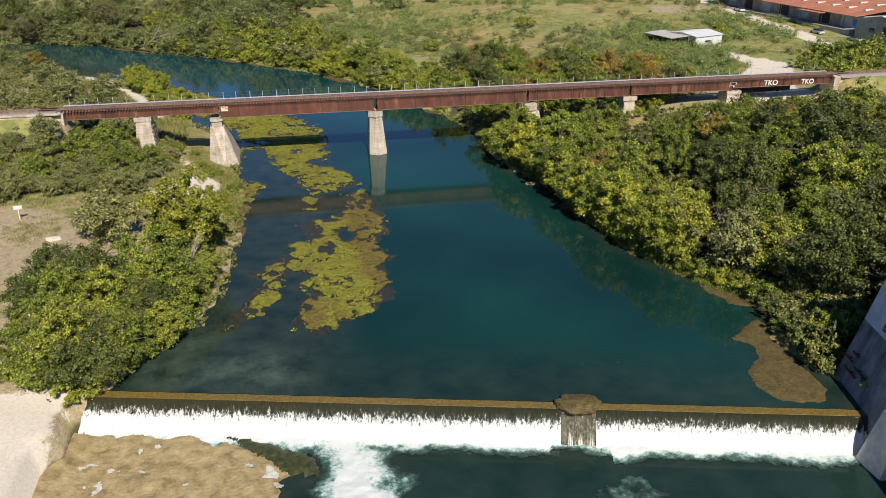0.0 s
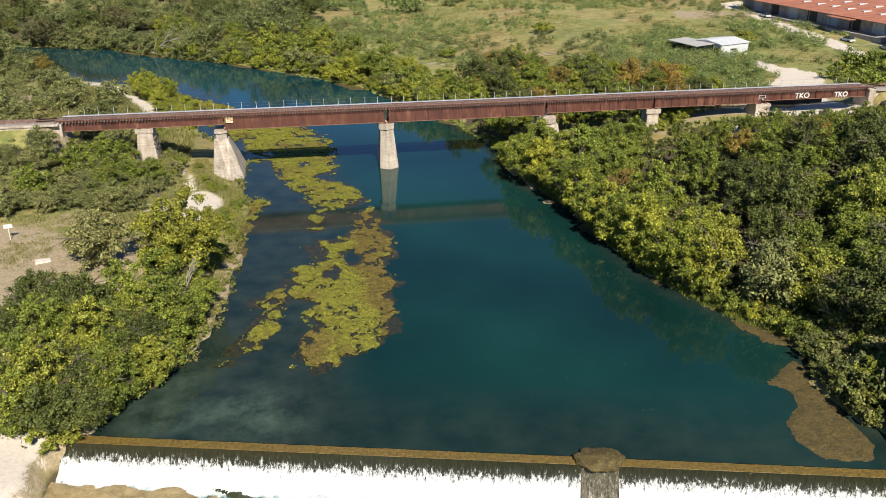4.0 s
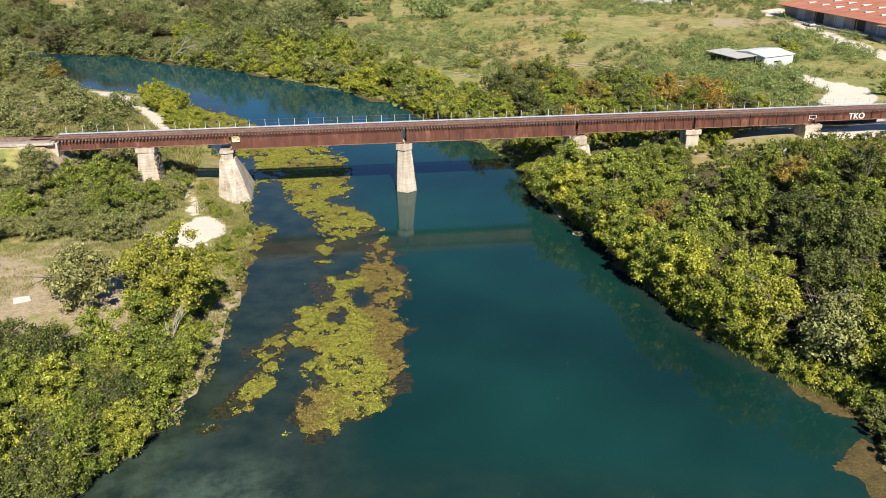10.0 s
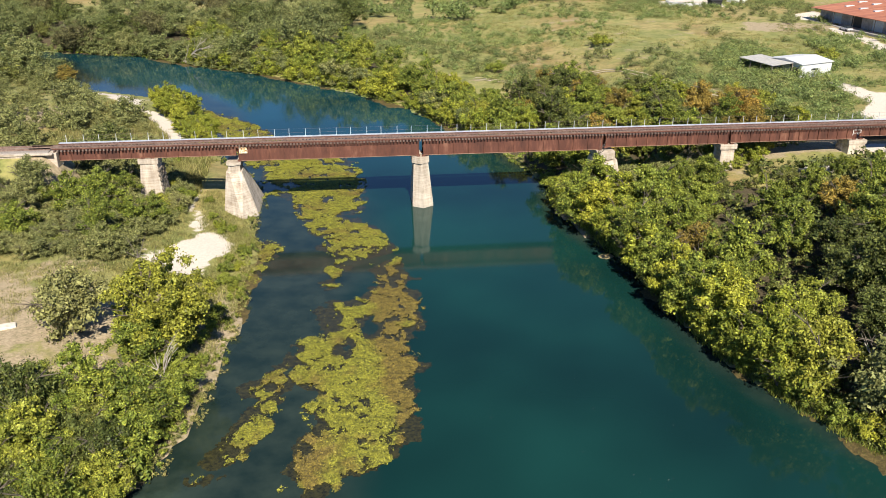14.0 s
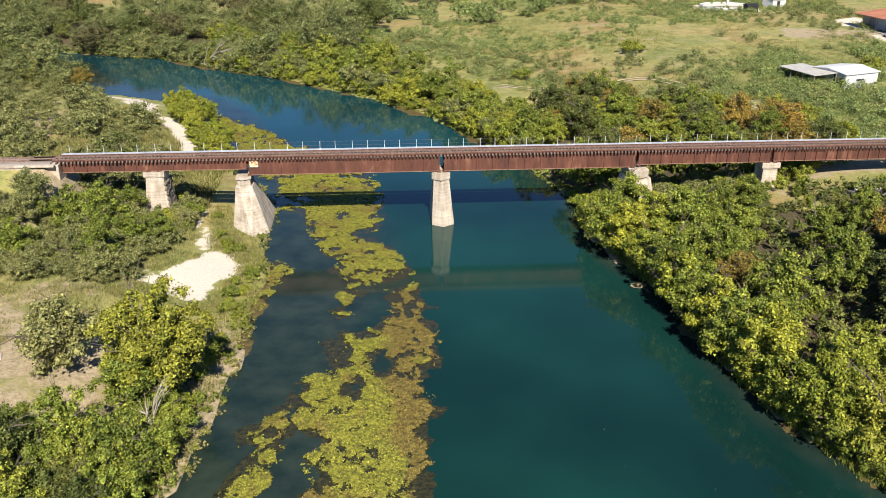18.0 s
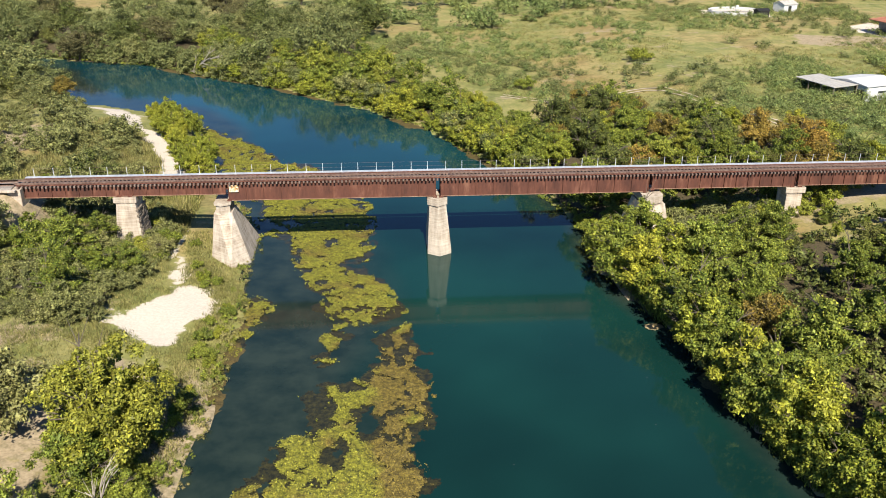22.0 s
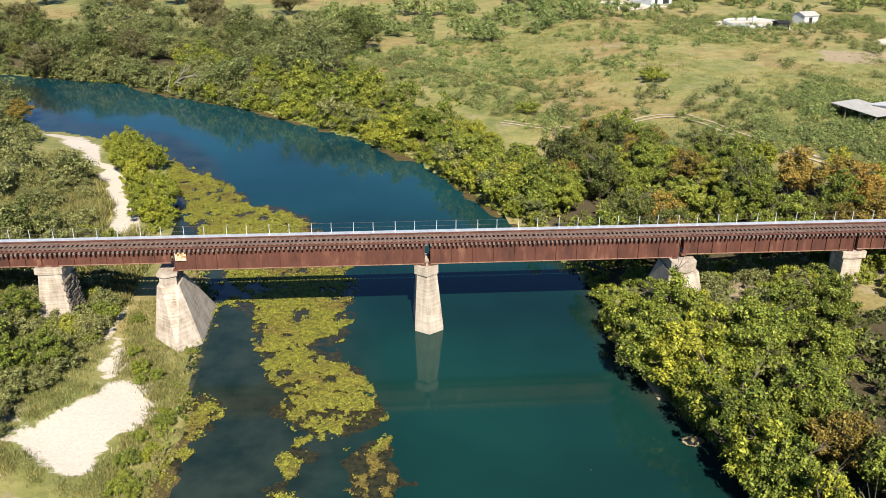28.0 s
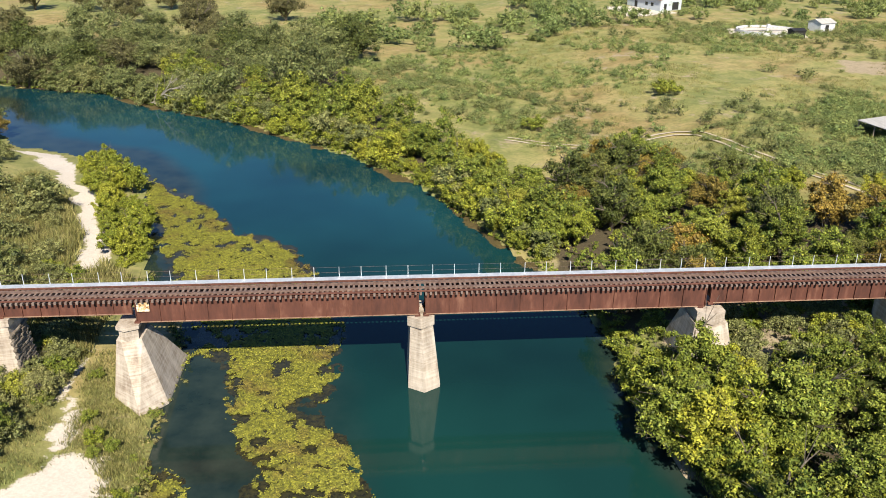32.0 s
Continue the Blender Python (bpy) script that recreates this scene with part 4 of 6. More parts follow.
for x0, x1, z0, deep in SPANS:
    for gy, front in ((G0 + 0.2, True), (G1 - 0.2, False)):
        g = part("girder", girder_mesh(x1 - x0, TIE_Z - z0, front), MAT_RUST, bridge, "riveted plate girder, deep rust red")
        g.location = (x0, gy, z0)
        if front:
            # added thin strip that paints the sunlit line along the flange
            part("cover_plate", boxed(0.02, x1 - x0 - 0.02, -0.215, -0.04, 0.036, 0.052), MAT_SUNLIT_DUST, g, "dusty pale rust on the lower flange")
        n = max(6, round((x1 - x0) / (1.7 if not deep else 2.3)))
        for i in range(n + 1):
            s = part("stiffener", boxed(-0.03, 0.03, -0.17 if front else 0.012, -0.012 if front else 0.17, 0.04, TIE_Z - z0 - 0.04), MAT_RUST, g)
            s.location = ((x1 - x0 - 0.1) * i / n + 0.05, 0, 0)
    for i in range(5):
        c = part("cross_frame", boxed(-0.06, 0.06, G0 + 0.25, G1 - 0.25, z0 + 0.2, TIE_Z - 0.2), MAT_RUST, bridge)
        c.location = (x0 + 0.4 + (x1 - x0 - 0.8) * i / 4, 0, 0)

for y in (0.80, 2.25):
    part("rail", boxed(-56, 98, y - 0.035, y + 0.035, 10.77, 10.97), MAT_RAIL, bridge, "worn steel running rail")
for y in (1.05, 2.0):
    part("guard_rail", boxed(-53, 95, y - 0.03, y + 0.03, 10.77, 10.93), MAT_RAIL, bridge)
for y in (0.14, 2.86):
    part("guard_timber", boxed(-52.5, 94.5, y - 0.09, y + 0.09, 10.77, 10.93, bevel=0.02), MAT_RUST, bridge, "weathered timber guard beam")
part("walkway", boxed(-52.5, 94.5, 3.0, 3.75, 10.86, 10.94), MAT_WALK, bridge, "pale grey steel walkway")
post = boxed(-0.03, 0.03, -0.025, 0.025, 0, 1.12)
box(post, -0.05, 0.05, -0.35, 0.0, -0.02, 0.05)
post_me = bpy.data.meshes.new("post")
post.to_mesh(post_me)
post_me.materials.append(MAT_WALK)
x = -51.5
i = 0
while x < 94:
    part("railing_post", post_me, None, bridge).location = (x, 3.72, 10.92)
    x += 2.2 if i % 2 else 2.5
    i += 1
for z in (11.42, 11.98):
    part("railing_cable", boxed(-52, 94, 3.72, 3.732, z - 0.006, z + 0.006), MAT_RAIL, bridge)


def ring(x0, x1, y0, y1, nose, z, tail=None):
    """A pier's outline: a pointed nose upstream and down."""
    xm = (x0 + x1) / 2
    tail = nose if tail is None else tail
    return [(x0, y0, z), (xm, y0 - nose, z), (x1, y0, z), (x1, y1, z), (xm, y1 + tail, z), (x0, y1, z)]


def pier(label, secs, at=(0, 0, 0)):
    p = thing("bridge_pier", label, "pier", at, "piers of the railway bridge")
    part("shaft", loft(secs[0]), MAT_PIER, p)
    for s in secs[1:]:
        part("cap", loft(s), MAT_PIER, p)
    return p


pier("tall slim pale concrete pier standing in the river", [
    [ring(-0.05, 3.3, 0.0, 4.6, 1.05, -3), ring(-0.02, 3.22, 0.0, 4.6, 1.05, 0.5), ring(0.28, 2.48, 0.42, 3.0, 0.75, 7.35)],
    [ring(-0.02, 2.66, 0.36, 3.2, 0.95, 7.0), ring(-0.02, 2.66, 0.36, 3.2, 0.95, 8.0)]])
def wedge(x0, x1, y0, y1, nx, ny, z, tail=1.0):
    """An outline whose nose stands off the middle."""
    return [(x0, y0, z), (nx, ny, z), (x1, y0 + 0.1, z), (x1, y1, z), ((x0 + x1) / 2, y1 + tail, z), (x0, y1, z)]


BIG_PIER = pier("massive grey concrete pier with a stained sloping flank", [
    [wedge(-28.9, -23.4, -1.6, 8.0, -25.9, -4.2, -2, 1.9), wedge(-28.75, -23.65, -1.5, 7.6, -25.75, -3.9, 0.2, 1.9), wedge(-28.1, -25.72, -0.2, 3.0, -27.55, -0.55, 6.6, 0.5)],
    [wedge(-27.75, -25.95, -0.15, 3.3, -27.05, -0.55, 6.6, 0.5), wedge(-27.75, -25.95, -0.15, 3.3, -27.05, -0.55, 7.75, 0.5)],
    [wedge(-27.95, -25.8, -0.3, 3.45, -27.05, -0.75, 7.75, 0.6), wedge(-27.95, -25.8, -0.3, 3.45, -27.05, -0.75, 8.12, 0.6)]])
shaft = BIG_PIER.children[0].data
shaft.materials.append(MAT_FLANK)
for f in shaft.polygons:
    if f.normal.x > 0.8:
        f.material_index = 1
pier("massive weathered concrete pier among the trees", [
    [ring(28.0, 33.6, -2.2, 8.0, 1.6, -1), ring(28.9, 32.3, -0.5, 3.4, 0.9, 6.7)],
    [ring(29.0, 31.9, -0.5, 3.8, 0.8, 6.9), ring(29.0, 31.9, -0.5, 3.8, 0.8, 8.05)]])
pier("pale concrete pier beside the trees", [
    [ring(49.6, 52.0, 0.2, 3.0, 0.2, 1), ring(49.7, 51.9, 0.3, 3.0, 0.2, 7.6)], [ring(49.4, 52.2, 0.1, 3.2, 0.2, 7.6), ring(49.4, 52.2, 0.1, 3.2, 0.2, 8.4)]])
pier("low concrete pier beside the road", [
    [ring(70.6, 74.2, -0.6, 4.0, 0.2, 2), ring(71.2, 73.9, 0.0, 3.4, 0.2, 7.9)], [ring(71.0, 74.1, -0.1, 3.5, 0.2, 7.9), ring(71.0, 74.1, -0.1, 3.5, 0.2, 8.5)]])
OLD_PIER = pier("old limestone and concrete pier on the bank", [
    [ring(-41.2, -37.2, -0.6, 4.0, 0.2, 0), ring(-40.4, -38.0, 0.0, 3.2, 0.2, 8.3)], [ring(-40.7, -37.8, -0.1, 3.3, 0.2, 8.3), ring(-40.7, -37.8, -0.1, 3.3, 0.2, 9.0)]])
for x0, x1, lab in ((-56.0, -51.9, "concrete bridge abutment at the west end"), (94.1, 98.5, "concrete bridge abutment at the east end")):
    ab = thing("abutment", lab, "abutment", group="abutments of the railway bridge")
    part("wall", boxed(x0, x1, -0.4, 4.0, 3, 10.45, bevel=0.05), MAT_PIER, ab)


wing = thing("wing_wall", "pale concrete retaining wall beside the track", "wall")
part("wall", loft([[(x, -1.3, 4), (x, -0.75, 4), (x, -0.75, 10.35), (x, -1.05, 10.35)] for x in (-72, -55.5)]), MAT_PIER, wing)
part("coping", boxed(-72, -52.2, -1.25, -0.6, 10.35, 10.6, bevel=0.03), MAT_PIER, wing)


m = Mat("peeling_paint", 0.8)
MAT_PATCH = m.color(m.ramp(m.noise(3.0, 5, 0.7), [(0.38, (0.20, 0.085, 0.04)), (0.47, (0.62, 0.42, 0.20)), (0.58, (0.72, 0.66, 0.58))])).m
m = Mat("white_spray_paint", 0.7)
MAT_PAINT = m.color(m.ramp(m.noise(8, 4, 0.6), [(0.3, (0.62, 0.60, 0.58)), (0.7, (0.82, 0.81, 0.80))])).m
m = Mat("ballast", 0.95)
MAT_BALLAST = m.color(m.ramp(m.noise(7, 5, 0.8), [(0.3, (0.14, 0.12, 0.11)), (0.7, (0.40, 0.36, 0.32))])).m
m.bump(m.noise(9, 4, 0.8), 0.8, 0.06)
m = Mat("algae", 0.75)
a_n, a_f = m.noise(0.5, 4, 0.65), m.noise(2.4, 7, 0.8)
fresh = m.ramp(a_f, [(0.40, (0.030, 0.034, 0.007)), (0.5, (0.155, 0.158, 0.018)), (0.62, (0.32, 0.31, 0.034))])
old = m.ramp(a_f, [(0.36, (0.032, 0.025, 0.008)), (0.5, (0.150, 0.116, 0.024)), (0.64, (0.34, 0.265, 0.046))])
m.color(m.mix(m.ramp(m.math("ADD", m.attr("age"), m.math("SUBTRACT", a_n, 0.5)), [(0.3, (0, 0, 0)), (0.75, (1, 1, 1))]), fresh, old))
m.bump(a_f, 0.9, 0.12)
MAT_ALGAE = m.m
m = Mat("rubble_stone", 0.9)
MAT_STONE = m.color(m.mix(m.random(), m.ramp(m.noise(4, 5, 0.7), [(0.3, (0.07, 0.058, 0.045)), (0.7, (0.30, 0.26, 0.21))]), (0.16, 0.13, 0.10, 1))).m
m.bump(m.noise(7, 4, 0.7), 0.6, 0.05)
m = Mat("algae_frond", 0.7)
f_i = m.island()
m.color(m.mix(m.ramp(m.math("ADD", m.attr("age"), m.math("SUBTRACT", m.noise(0.5, 4, 0.65), 0.5)), [(0.3, (0, 0, 0)), (0.75, (1, 1, 1))]),
              m.ramp(f_i, [(0.0, (0.115, 0.122, 0.014)), (0.5, (0.250, 0.252, 0.026)), (1.0, (0.42, 0.40, 0.044))]),
              m.ramp(f_i, [(0.0, (0.060, 0.046, 0.012)), (0.5, (0.165, 0.125, 0.026)), (1.0, (0.31, 0.235, 0.044))])))
vein = m.ramp(m.noise(1.5, 5, 0.7), [(0.36, (0.22, 0.22, 0.22)), (0.50, (1, 1, 1))])
m.color(m.mix(1.0, m.b.inputs["Base Color"].links[0].from_socket, vein, "MULTIPLY"))
MAT_FROND = m.m
m = Mat("drowned_weed", 0.25)
MAT_WEED = m.color(m.ramp(m.noise(1.8, 5, 0.7), [(0.35, (0.012, 0.014, 0.008)), (0.6, (0.045, 0.042, 0.014)), (0.8, (0.09, 0.075, 0.02))])).m
m = Mat("weir_algae", 0.55)
MAT_CREST = m.color(m.mix(m.noise(0.6, 4, 0.6), m.ramp(m.noise(4, 5, 0.7), [(0.36, (0.045, 0.032, 0.008)), (0.64, (0.34, 0.225, 0.050))]), (0.13, 0.090, 0.022, 1))).m
m = Mat("falling_water", 0.35)
veil = m.noise(1.6, 5, 0.75, (2.6, 2.6, 0.28), local=True)
f = m.math("ADD", m.math("MULTIPLY", m.attr("fall"), 2.3), m.math("SUBTRACT", m.math("MULTIPLY", veil, 2.9), 1.88))
m.color(m.mix(m.ramp(f, [(0.30, (0, 0, 0)), (0.72, (1, 1, 1))]), m.ramp(veil, [(0.3, (0.006, 0.009, 0.003)), (0.7, (0.036, 0.034, 0.012))]), (0.60, 0.62, 0.62, 1)))
m.bump(veil, 0.5, 0.12)
MAT_FALL = m.m
m = Mat("veil_water", 0.3)
MAT_VEIL = m.color(m.ramp(m.noise(2.0, 5, 0.75, (3, 3, 0.25), local=True), [(0.35, (0.03, 0.028, 0.014)), (0.55, (0.12, 0.105, 0.065)), (0.72, (0.42, 0.42, 0.38))])).m
m = Mat("foam", 0.6)
wisp = m.math("MULTIPLY", m.math("SUBTRACT", m.noise(1.4, 6, 0.8), 0.5), 1.5)
MAT_FOAM = m.color(m.ramp(m.math("ADD", m.attr("edge"), wisp), [(0.05, (0.010, 0.022, 0.017)), (0.30, (0.055, 0.120, 0.105)), (0.50, (0.30, 0.42, 0.40)), (0.68, (0.62, 0.66, 0.66))])).m
m.bump(m.noise(3, 5, 0.7), 0.6, 0.1)
m = Mat("wet_rock", 0.7)
r_n = m.noise(0.7, 5, 0.7)
m.color(m.mix(m.noise(5, 5, 0.75), m.ramp(r_n, [(0.3, (0.14, 0.104, 0.045)), (0.5, (0.38, 0.290, 0.145)), (0.72, (0.52, 0.42, 0.24))]), m.ramp(r_n, [(0.35, (0.20, 0.150, 0.065)), (0.7, (0.47, 0.37, 0.195))])))
m.bump(m.noise(2.5, 6, 0.7), 0.8, 0.2)
MAT_SHELF = m.m
m = Mat("bank_mud", 0.75)
m.color(m.mix(0.5, m.ramp(m.noise(1.3, 5, 0.75), [(0.32, (0.024, 0.019, 0.006)), (0.5, (0.086, 0.062, 0.017)), (0.68, (0.170, 0.120, 0.036))]), m.ramp(m.noise(6.5, 6, 0.8), [(0.36, (0.018, 0.016, 0.006)), (0.5, (0.085, 0.066, 0.020)), (0.66, (0.22, 0.165, 0.060))])))
m.bump(m.noise(3, 5, 0.7), 0.8, 0.15)
MAT_LEDGE = m.m

m = Mat("pale_foam_fleck", 0.7)
MAT_FLECK = m.color(m.ramp(m.noise(8, 3, 0.6), [(0.3, (0.22, 0.26, 0.26)), (0.7, (0.42, 0.45, 0.45))])).m
m = Mat("weedy_rock", 0.5)
MAT_WEEDROCK = m.color(m.ramp(m.noise(2.2, 6, 0.75), [(0.3, (0.010, 0.016, 0.005)), (0.55, (0.042, 0.050, 0.014)), (0.75, (0.15, 0.13, 0.05))])).m
m.bump(m.noise(5, 5, 0.75), 0.8, 0.1)
m = Mat("running_white_water", 0.5)
MAT_STREAK = m.color(m.ramp(m.noise(3, 5, 0.7), [(0.3, (0.40, 0.36, 0.28)), (0.6, (0.58, 0.59, 0.57))])).m
for lo, hi in ((-25.9, -24.7),):
    part("whitewashed_patch", boxed(lo, hi, 0.29, 0.298, 9.35, 10.3), MAT_PATCH, bridge, "peeling white and ochre paint on the girder end")


def lettering(body, x, z, size, material, y=0.285):
    """Painted letters on the girder's face."""
    cu = bpy.data.curves.new("painted_letters", "FONT")
    cu.body, cu.size, cu.extrude, cu.offset = body, size, 0.006, 0.03
    tmp = bpy.data.objects.new("painted_letters", cu)
    scene.collection.objects.link(tmp)
    me = bpy.data.meshes.new_from_object(tmp.evaluated_get(bpy.context.evaluated_depsgraph_get()))
    bpy.data.objects.remove(tmp)
    me.materials.clear()
    ob = part("painted_letters", me, material, bridge, "white graffiti letters")
    ob.matrix_basis = pose(x, y, z, 90, 0, 0)


lettering("TKO", 79.0, 9.25, 1.45, MAT_PAINT)
lettering("TKO", 87.2, 9.2, 1.35, MAT_PAINT)
for a in ((71.6, 73.0, 10.05, 10.13), (71.6, 72.8, 9.55, 9.62), (71.6, 71.7, 9.2, 10.1), (72.9, 73.0, 9.6, 10.1)):
    part("painted_mark", boxed(a[0], a[1], 0.285, 0.297, a[2], a[3]), MAT_PAINT, bridge)

# bearings, end plates and the rubble flank of the old pier
for px_, zc in ((1.0, 8.0), (1.85, 8.0), (-26.0, 8.1), (29.6, 8.05), (30.6, 8.4), (50.3, 8.4), (51.4, 8.4), (72.0, 8.5), (73.2, 8.5), (-40.0, 9.0), (-38.6, 9.0)):
    for gy in (G0 + 0.2, G1 - 0.2):
        part("bearing", boxed(px_ - 0.28, px_ + 0.28, gy - 0.28, gy + 0.28, zc - 0.02, zc + 0.2, bevel=0.03), MAT_RUST, bridge)

# timber ties, one by one
tie = bpy.data.meshes.new("tie")
boxed(-0.11, 0.11, TIE0, TIE1, 0, 0.26, bevel=0.015).to_mesh(tie)
tie.materials.append(MAT_TIE)
rng = random.Random(4)
x = -52.2
while x < 94.2:
    t = part("tie", tie, None, bridge)
    t.location = (x + rng.uniform(-0.03, 0.03), rng.uniform(-0.07, 0.07), TIE_Z + rng.uniform(-0.01, 0.015))
    t.rotation_euler = (0, 0, rng.uniform(-0.02, 0.02))
    x += 0.5

# ballast and track on the banks past the abutments
for x0, x1 in ((-110, -53.0), (95.5, 150)):
    tr = thing("railway_track", "railway track on grey ballast running off the bridge", "track", group="track beyond the bridge")
    part("ballast", loft([[(x, -0.9, 10.2), (x, 0.0, 10.62), (x, 3.05, 10.62), (x, 4.0, 10.2)] for x in np.linspace(x0, x1, 12)]), MAT_BALLAST, tr)
    for y in (0.80, 2.25):
        part("rail", boxed(x0, x1, y - 0.035, y + 0.035, 10.62, 10.95), MAT_RAIL, tr)

# ---- sheets with a ragged outline: algae, foam, mud ----
def sheet(name, x0, x1, y0, y1, res, mask, height, mat, extra=None):
    """A thin uneven sheet over the cells where mask is positive; its rim is bent down."""
    X, Y = np.meshgrid(np.arange(x0, x1, res), np.arange(y0, y1, res))
    rng = np.random.default_rng(7)
    X, Y = X + rng.uniform(-0.4, 0.4, X.shape) * res, Y + rng.uniform(-0.4, 0.4, X.shape) * res
    M = mask(X, Y)
    ny, nx = X.shape
    Z = height(X, Y, M)
    on = (M > 0).reshape(-1)
    i = np.arange((ny - 1) * nx).reshape(ny - 1, nx)[:, :-1]
    q = np.stack([i, i + 1, i + 1 + nx, i + nx], -1).reshape(-1, 4)
    q = q[on[q].sum(1) >= 3]
    used, inv = np.unique(q, return_inverse=True)
    co = np.stack([X, Y, Z], -1).reshape(-1, 3)[used]
    att = {"edge": np.clip(M, 0, 1).reshape(-1)[used]}
    for k, v in (extra(X, Y) if extra else {}).items():
        att[k] = v.reshape(-1)[used]
    return mesh_of(name, co, inv.reshape(-1, 4), mat, True, att)


ALGAE = [
    [(-25.3, 24.7), (-9.6, 23.6), (-8.2, 19.2), (-7.6, 9), (-16, 8), (-24, 12)],
    [(-23.7, 8.1), (-19.1, 6.7), (-17.7, -0.7), (-16.1, -6.4), (-14.5, -10.4), (-13.4, -10.9), (-13.8, -15.7), (-10.3, -19.6), (-5.8, -18.5), (-3.7, -16.4), (-5.3, -13.9), (-6.3, -8), (-9.2, -5.1), (-11, -1.1), (-8.5, -1.3), (-7.3, 8.6), (-21.1, 10.2)],
    [(-6.7, -22.3), (-3.9, -20.6), (-2, -26.5), (-3.4, -27.2), (-2, -32.1), (-2.2, -37.1), (-3.6, -44.3), (-2.9, -47.9), (-3.9, -50.9), (-4.2, -54.5), (-4.7, -60.3), (-6.6, -62), (-8.8, -64.1), (-11.5, -66.4), (-13.7, -67.4), (-15.5, -66.1), (-15.1, -63.3), (-13.8, -59.6),
     (-13, -57.7), (-14.1, -54.8), (-12.9, -53.3), (-13.8, -50.8), (-15.6, -49.9), (-17.1, -51), (-16.3, -46.7), (-15.5, -42.7), (-13.9, -40.1), (-12.1, -37.3), (-13.9, -34.9), (-11.8, -32.4), (-9.4, -32.7), (-8.2, -29.4), (-6.2, -26.9)],
    [(-22.6, -62.4), (-21.5, -60.6), (-20.7, -57.7), (-19.1, -56.3), (-19.6, -53.5), (-18.2, -52), (-16.9, -52.7), (-17.5, -54.9), (-18.2, -58), (-18.9, -60), (-21.3, -63.3)],
    [(-20.4, -50.5), (-18.4, -47.7), (-16.3, -46.2), (-16.3, -49.6), (-18.3, -50.4), (-20, -51.8)], [(-23.1, -64.3), (-22, -63.3), (-21.2, -63.5), (-22.1, -65.2)],
    [(-13.4, -23.5), (-11.6, -20.7), (-10.6, -22.3), (-12, -25.8)], [(-13.2, -27.4), (-11.4, -27.3), (-11.4, -29), (-12.8, -28.8)],
    [(-23.9, -11.1), (-22.7, -12), (-20.4, -13.5), (-19.6, -15.3), (-20.6, -18.2), (-21.5, -21), (-22.3, -22.3), (-22.3, -18.8)],
    [(-22.2, -18.1), (-22.2, -24.3), (-23.2, -28.5), (-23.6, -33.1), (-24.7, -33.8), (-23.9, -27.9), (-23.2, -22.9)],
    [(-59, 89), (-49, 77), (-40, 67.5), (-31, 55.5), (-24, 43.5), (-17, 40.5), (-11, 27), (-9, 24), (-27, 23.5), (-32, 33), (-35, 43.5), (-40.5, 57), (-47, 67.5), (-55.5, 81.5)],
]
OPEN_WATER = [[(-9.2, -37.7), (-7.4, -36.3), (-6.9, -38.8), (-7.7, -41.7), (-9, -40.7)], [(-11.6, -43.3), (-9.7, -42.1), (-9.6, -44.9), (-11, -45.4)], [(-11, -3), (-8, -2), (-8, -4.4), (-9.4, -4)]]


def algae_near(X, Y):
    m = np.zeros_like(X)
    for p in ALGAE:
        m = np.maximum(m, blob(X, Y, p, 1.5))
    for p in OPEN_WATER:
        m = np.minimum(m, 1 - blob(X, Y, p, 1.0))
    return m


def algae_mask(X, Y):
    wx_, wy_ = X + 0.5 * fbm(X, Y, 1.2, 48, 3), Y + 0.5 * fbm(X, Y, 1.2, 49, 3)
    near = algae_near(X, Y)
    lanes = 0.55 * np.clip(1 - np.abs(fbm(wx_, wy_, 3.0, 46, 4)) / 0.09, 0, 1)
    old_ = algae_age(X, Y)["age"] * (0.5 + fbm(X, Y, 0.7, 80, 3)) * 0.18
    return - lanes - old_ + np.minimum(near - 0.59 + 0.42 * fbm(wx_, wy_, 4.5, 40, 4) + 0.95 * fbm(wx_, wy_ * 0.8, 1.15, 41, 5), 3 * near - 0.55)


def algae_mask_soft(X, Y):
    near = algae_near(X, Y)
    return np.minimum(near - 0.36 + 0.7 * fbm(X, Y, 2.2, 47, 4) + 0.3 * fbm(X, Y, 0.8, 41, 3), 3 * near - 0.35)


def algae_age(X, Y):
    """0 where the mat is fresh and green, 1 where it has turned brown."""
    near = smooth((X + 9.0 + 0.05 * (Y + 40)) / 4.0) * smooth((-19 - Y) / 6) + 0.45 * smooth((-54 - Y) / 9)
    far = 1.9 * smooth((X + 0.72 * Y - 7.0) / 5) * (Y > 26)
    return {"age": np.clip(near + 0.45 * far + 0.95 * fbm(X, Y, 3.5, 43, 4) + 0.16, 0, 1)}


lift = lambda X, Y, M: 0.015 + 0.11 * np.sqrt(np.clip(M, 0, 0.6)) + 0.10 * np.maximum(fbm(X, Y, 0.9, 44, 3), -0.2) * (M > 0.04)
sink = lambda X, Y, M: 0.006 + 0.004 * fbm(X, Y, 2, 45, 2)
for nm, lab, box_, res in (("algae_mat", "floating mat of yellow green algae and water weed", (-25, 0, -69, 26), 0.16), ("algae_mat", "bright yellow green algae along the gravel bar", (-66, -10, 22, 92), 0.26)):
    ob = new(nm, sheet(nm, *box_, res, algae_mask, lift, MAT_ALGAE, algae_age))
    tagged(ob, lab, "algae", kind="stuff", group="algae on the river")
    ob = new("drowned_weed", sheet("drowned_weed", *box_, res * 1.2, algae_mask_soft, sink, MAT_WEED, algae_age))
    tagged(ob, "brown water weed just under the surface", "water weed", kind="stuff", group="algae on the river")



